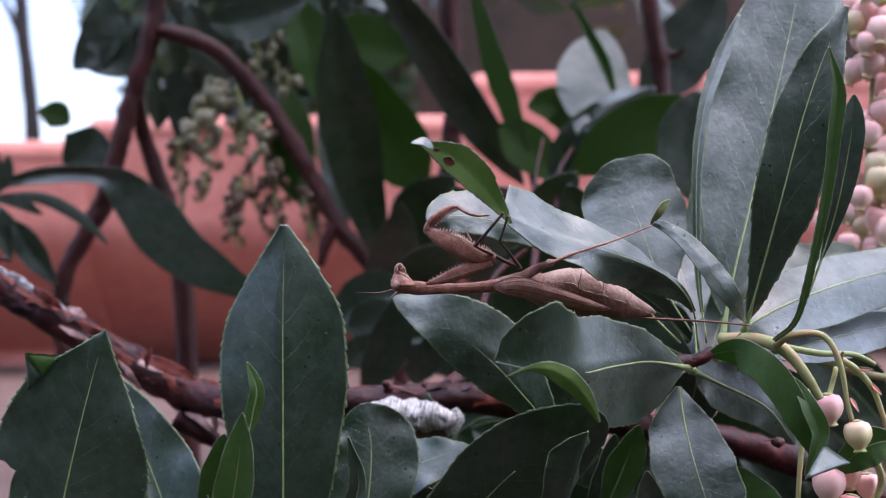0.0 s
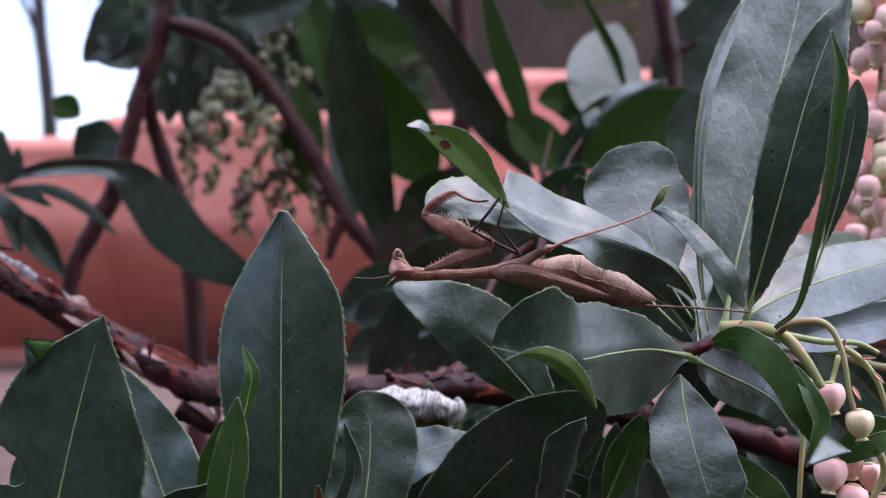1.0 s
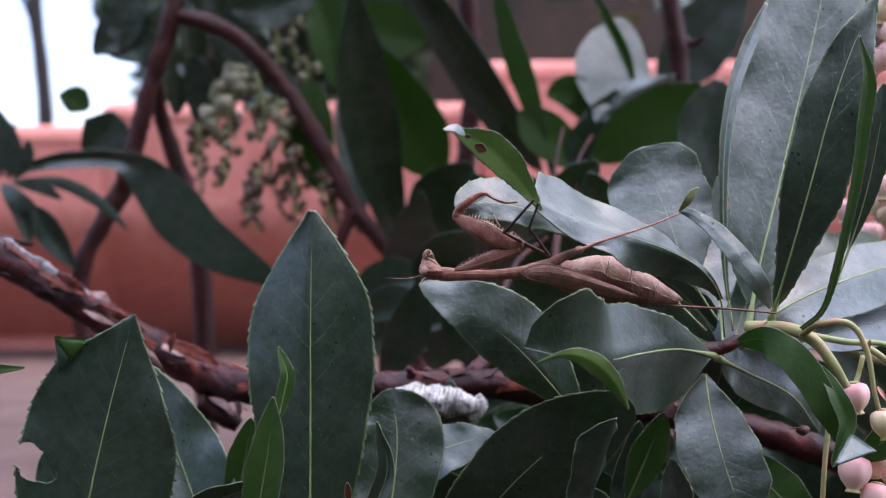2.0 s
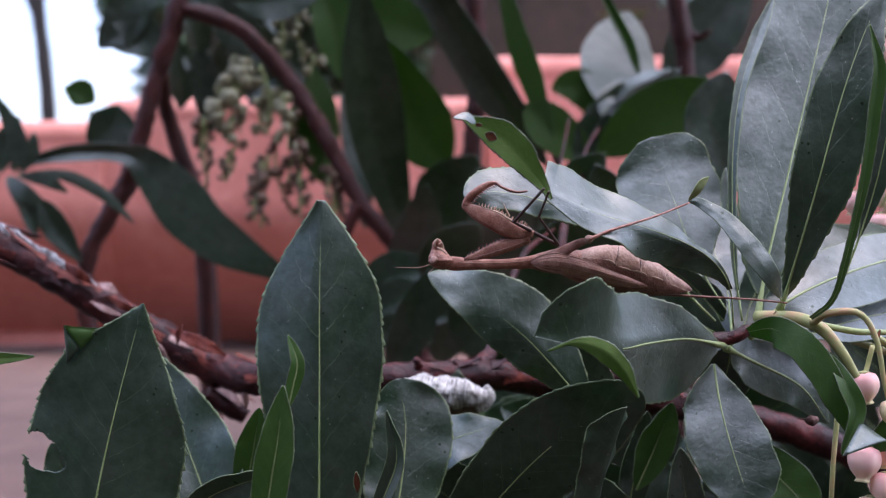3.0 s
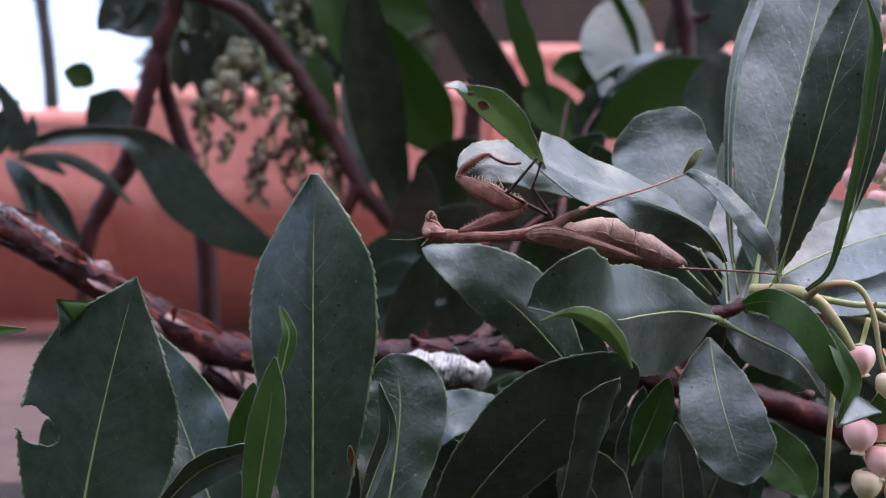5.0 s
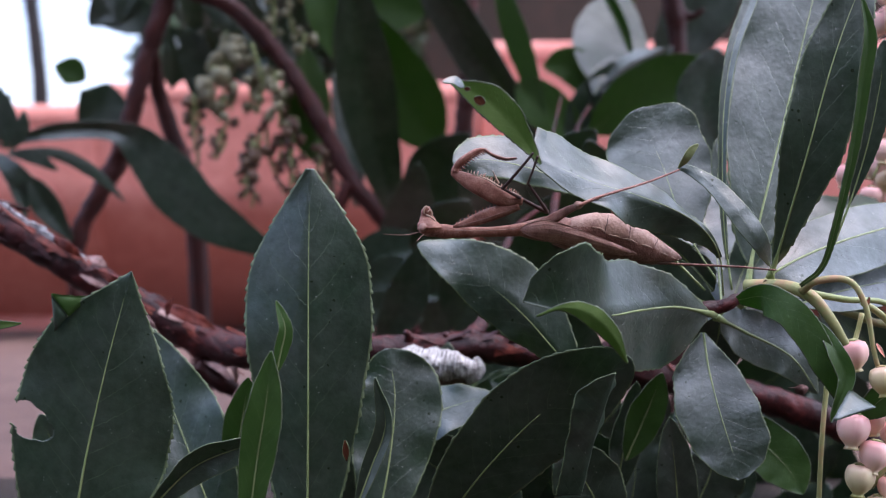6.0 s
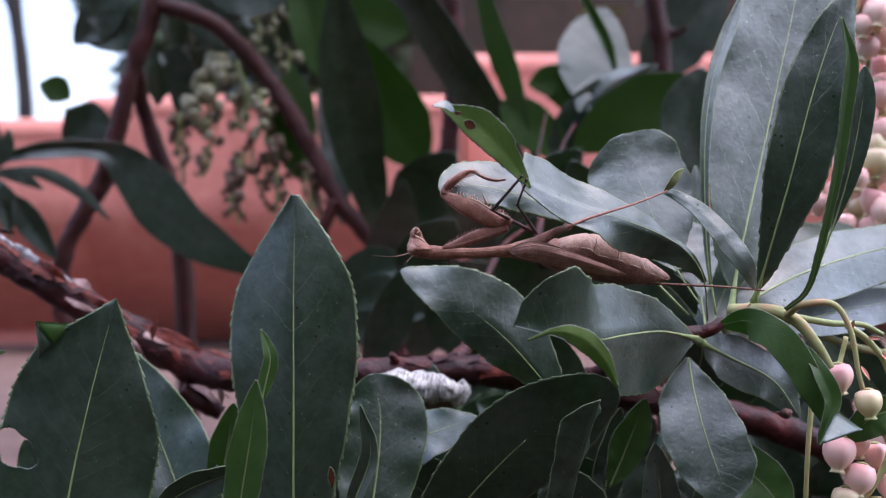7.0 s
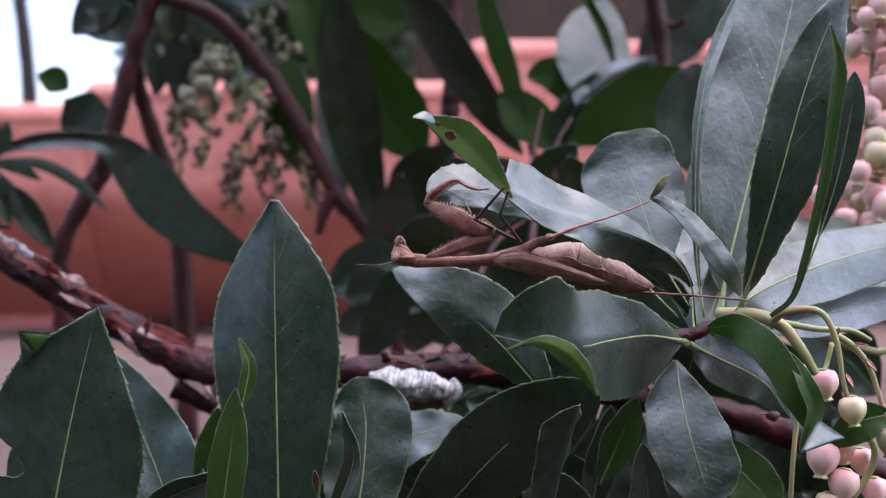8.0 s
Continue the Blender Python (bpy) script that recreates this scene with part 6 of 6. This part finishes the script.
    # raptorial forelegs; the far one, hidden behind, has its shade in a darker brown
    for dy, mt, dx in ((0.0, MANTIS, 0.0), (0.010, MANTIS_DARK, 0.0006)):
        o = np.array((dx, dy, 0.6 * dx))
        sh = lambda *ps: [np.array(p) + o for p in ps]
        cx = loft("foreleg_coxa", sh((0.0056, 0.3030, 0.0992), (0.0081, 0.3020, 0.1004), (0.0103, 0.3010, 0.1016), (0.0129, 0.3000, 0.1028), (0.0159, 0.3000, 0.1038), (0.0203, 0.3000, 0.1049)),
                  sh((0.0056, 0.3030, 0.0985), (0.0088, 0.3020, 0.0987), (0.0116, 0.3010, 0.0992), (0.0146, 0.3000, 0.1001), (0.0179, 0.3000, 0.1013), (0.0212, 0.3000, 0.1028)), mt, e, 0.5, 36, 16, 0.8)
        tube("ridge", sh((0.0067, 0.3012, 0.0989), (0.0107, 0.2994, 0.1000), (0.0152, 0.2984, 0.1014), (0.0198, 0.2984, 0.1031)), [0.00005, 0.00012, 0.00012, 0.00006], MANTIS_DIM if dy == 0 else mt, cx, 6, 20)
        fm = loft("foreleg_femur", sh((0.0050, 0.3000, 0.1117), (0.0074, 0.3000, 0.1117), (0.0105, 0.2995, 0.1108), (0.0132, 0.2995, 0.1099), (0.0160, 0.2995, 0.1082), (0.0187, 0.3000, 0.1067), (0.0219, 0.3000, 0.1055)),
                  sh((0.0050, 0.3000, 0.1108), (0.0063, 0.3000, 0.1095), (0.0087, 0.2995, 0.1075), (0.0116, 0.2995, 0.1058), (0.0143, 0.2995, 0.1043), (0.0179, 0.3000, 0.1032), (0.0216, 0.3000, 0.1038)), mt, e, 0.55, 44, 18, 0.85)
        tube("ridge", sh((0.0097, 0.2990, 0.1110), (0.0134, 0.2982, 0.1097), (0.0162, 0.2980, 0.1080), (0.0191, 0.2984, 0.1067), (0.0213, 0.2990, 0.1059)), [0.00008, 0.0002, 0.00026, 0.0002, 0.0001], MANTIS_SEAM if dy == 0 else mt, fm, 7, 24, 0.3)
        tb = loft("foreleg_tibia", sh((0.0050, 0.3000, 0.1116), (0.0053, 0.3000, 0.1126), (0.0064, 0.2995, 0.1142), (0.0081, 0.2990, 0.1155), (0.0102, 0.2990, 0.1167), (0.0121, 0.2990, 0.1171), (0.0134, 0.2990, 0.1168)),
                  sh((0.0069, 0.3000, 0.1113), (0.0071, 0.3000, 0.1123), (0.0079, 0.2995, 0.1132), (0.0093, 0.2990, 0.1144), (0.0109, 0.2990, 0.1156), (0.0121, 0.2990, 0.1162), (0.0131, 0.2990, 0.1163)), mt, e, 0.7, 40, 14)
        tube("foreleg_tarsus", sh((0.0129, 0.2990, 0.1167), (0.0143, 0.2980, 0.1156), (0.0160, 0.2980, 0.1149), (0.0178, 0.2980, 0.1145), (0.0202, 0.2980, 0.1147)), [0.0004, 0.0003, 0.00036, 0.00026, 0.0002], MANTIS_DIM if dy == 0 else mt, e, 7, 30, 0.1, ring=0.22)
        spines(cx, sh((0.0064, 0.3030, 0.0995), (0.0100, 0.3010, 0.1015), (0.0133, 0.3000, 0.1029), (0.0166, 0.3000, 0.1040)), 13, (-0.25, -0.1, 0.8), 0.0008, mt, 0.00022, 0.75)
        if dy == 0:
            spines(fm, sh((0.0089, 0.2988, 0.1113), (0.0126, 0.2985, 0.1102), (0.0155, 0.2985, 0.1087), (0.0205, 0.2990, 0.1063)), 17, (0.12, -0.3, 0.95), 0.0008, MANTIS_SEAM, 0.0002, 0.75)
            spines(fm, sh((0.0103, 0.2998, 0.1111), (0.0132, 0.3000, 0.1101), (0.0161, 0.3000, 0.1084), (0.0200, 0.3000, 0.1066)), 12, (0.30, 0.2, 0.9), 0.0009, MANTIS, 0.00026, 0.8)
            tube("claw", sh((0.0160, 0.2985, 0.1088), (0.0152, 0.2975, 0.1103), (0.0146, 0.2970, 0.1117)), [0.0003, 0.00022, 0.00004], MANTIS_SEAM, fm, 7, 10)
        spines(tb, sh((0.0071, 0.2990, 0.1121), (0.0089, 0.2985, 0.1140), (0.0108, 0.2985, 0.1155), (0.0126, 0.2988, 0.1163)), 12, (0.65, -0.2, -0.55), 0.0008, mt, 0.0002, 0.85)

    # walking legs
    m1 = tube("middle_leg", [(0.0222, 0.2900, 0.1085), (0.0251, 0.2990, 0.1056), (0.0280, 0.3060, 0.1023)], [0.00024, 0.00034, 0.00045], MANTIS_DARK, e, 8, 12)
    tube("shin", [(0.0231, 0.2740, 0.1134), (0.0229, 0.2820, 0.1115), (0.0222, 0.2900, 0.1084)], [0.0003, 0.00026, 0.00028], MANTIS_DARK, m1, 7, 12)
    m2 = tube("middle_leg", [(0.0165, 0.2940, 0.1076), (0.0212, 0.3000, 0.1054), (0.0277, 0.3060, 0.1023)], [0.00032, 0.00042, 0.0005], MANTIS_DARK, e, 8, 12)
    tube("shin", [(0.0221, 0.2740, 0.1141), (0.0205, 0.2850, 0.1119), (0.0168, 0.2940, 0.1074)], [0.0003, 0.00034, 0.0004], MANTIS_DARK, m2, 7, 12)
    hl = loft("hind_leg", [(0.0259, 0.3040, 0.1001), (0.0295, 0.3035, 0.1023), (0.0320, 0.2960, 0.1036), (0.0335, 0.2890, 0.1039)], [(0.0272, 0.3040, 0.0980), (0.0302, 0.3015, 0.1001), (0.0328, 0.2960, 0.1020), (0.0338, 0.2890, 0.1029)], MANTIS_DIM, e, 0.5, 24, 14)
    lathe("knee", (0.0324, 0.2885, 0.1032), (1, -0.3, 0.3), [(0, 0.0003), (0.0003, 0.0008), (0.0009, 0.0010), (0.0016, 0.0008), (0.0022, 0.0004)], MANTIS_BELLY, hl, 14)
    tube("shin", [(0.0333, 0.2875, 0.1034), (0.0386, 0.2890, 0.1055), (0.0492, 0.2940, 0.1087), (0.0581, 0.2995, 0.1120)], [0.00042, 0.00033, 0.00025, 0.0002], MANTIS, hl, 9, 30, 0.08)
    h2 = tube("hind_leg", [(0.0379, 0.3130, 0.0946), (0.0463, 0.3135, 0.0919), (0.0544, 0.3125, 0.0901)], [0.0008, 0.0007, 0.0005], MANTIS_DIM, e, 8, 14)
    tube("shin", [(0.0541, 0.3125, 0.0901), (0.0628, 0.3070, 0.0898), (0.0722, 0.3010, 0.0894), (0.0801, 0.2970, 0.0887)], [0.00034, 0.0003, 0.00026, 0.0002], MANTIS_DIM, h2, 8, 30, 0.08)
    return e


mantis = make_mantis()


def motions():
    """The shoot springs once and its mantis bobs with it; the front leaves sway at the end."""
    n = Vector(NODE)

    def sway(base, rx, rz):
        m = Matrix.Translation(n) @ Euler((radians(rx), 0, radians(rz))).to_matrix().to_4x4() @ Matrix.Translation(-n)
        return m @ Matrix.Translation(base)
    beats = [(0.0, 0, 0), (6.5, 0, 0), (6.7, 0.35, 0.35), (6.9, 1, 1), (7.0, 0.85, 0.95), (7.15, 0.35, 0.35), (7.35, 0, 0), (7.5, 0, 0), (8.0, 0, 0)]
    walk(shoot, [(t, sway(shoot.location.copy(), -1.4 * a, 1.6 * b)) for t, a, b in beats])
    seat = mantis.location.copy()
    walk(mantis, [(t, Matrix.Translation(seat + Vector((0.0011 * b, 0, 0.0015 * a)))) for t, a, b in beats])
    for thing, tilt, drop in ((front, 1.25, 0.0011), (low, 1.0, 0.0004)):
        base = thing.location.copy()
        walk(thing, [(t, Matrix.Translation(base - Vector((0, 0, drop * a))) @ Euler((0, radians(-tilt * a), 0)).to_matrix().to_4x4()) for t, a in ((0.0, 0), (7.7, 0), (7.85, 0.35), (8.0, 1))])


motions()
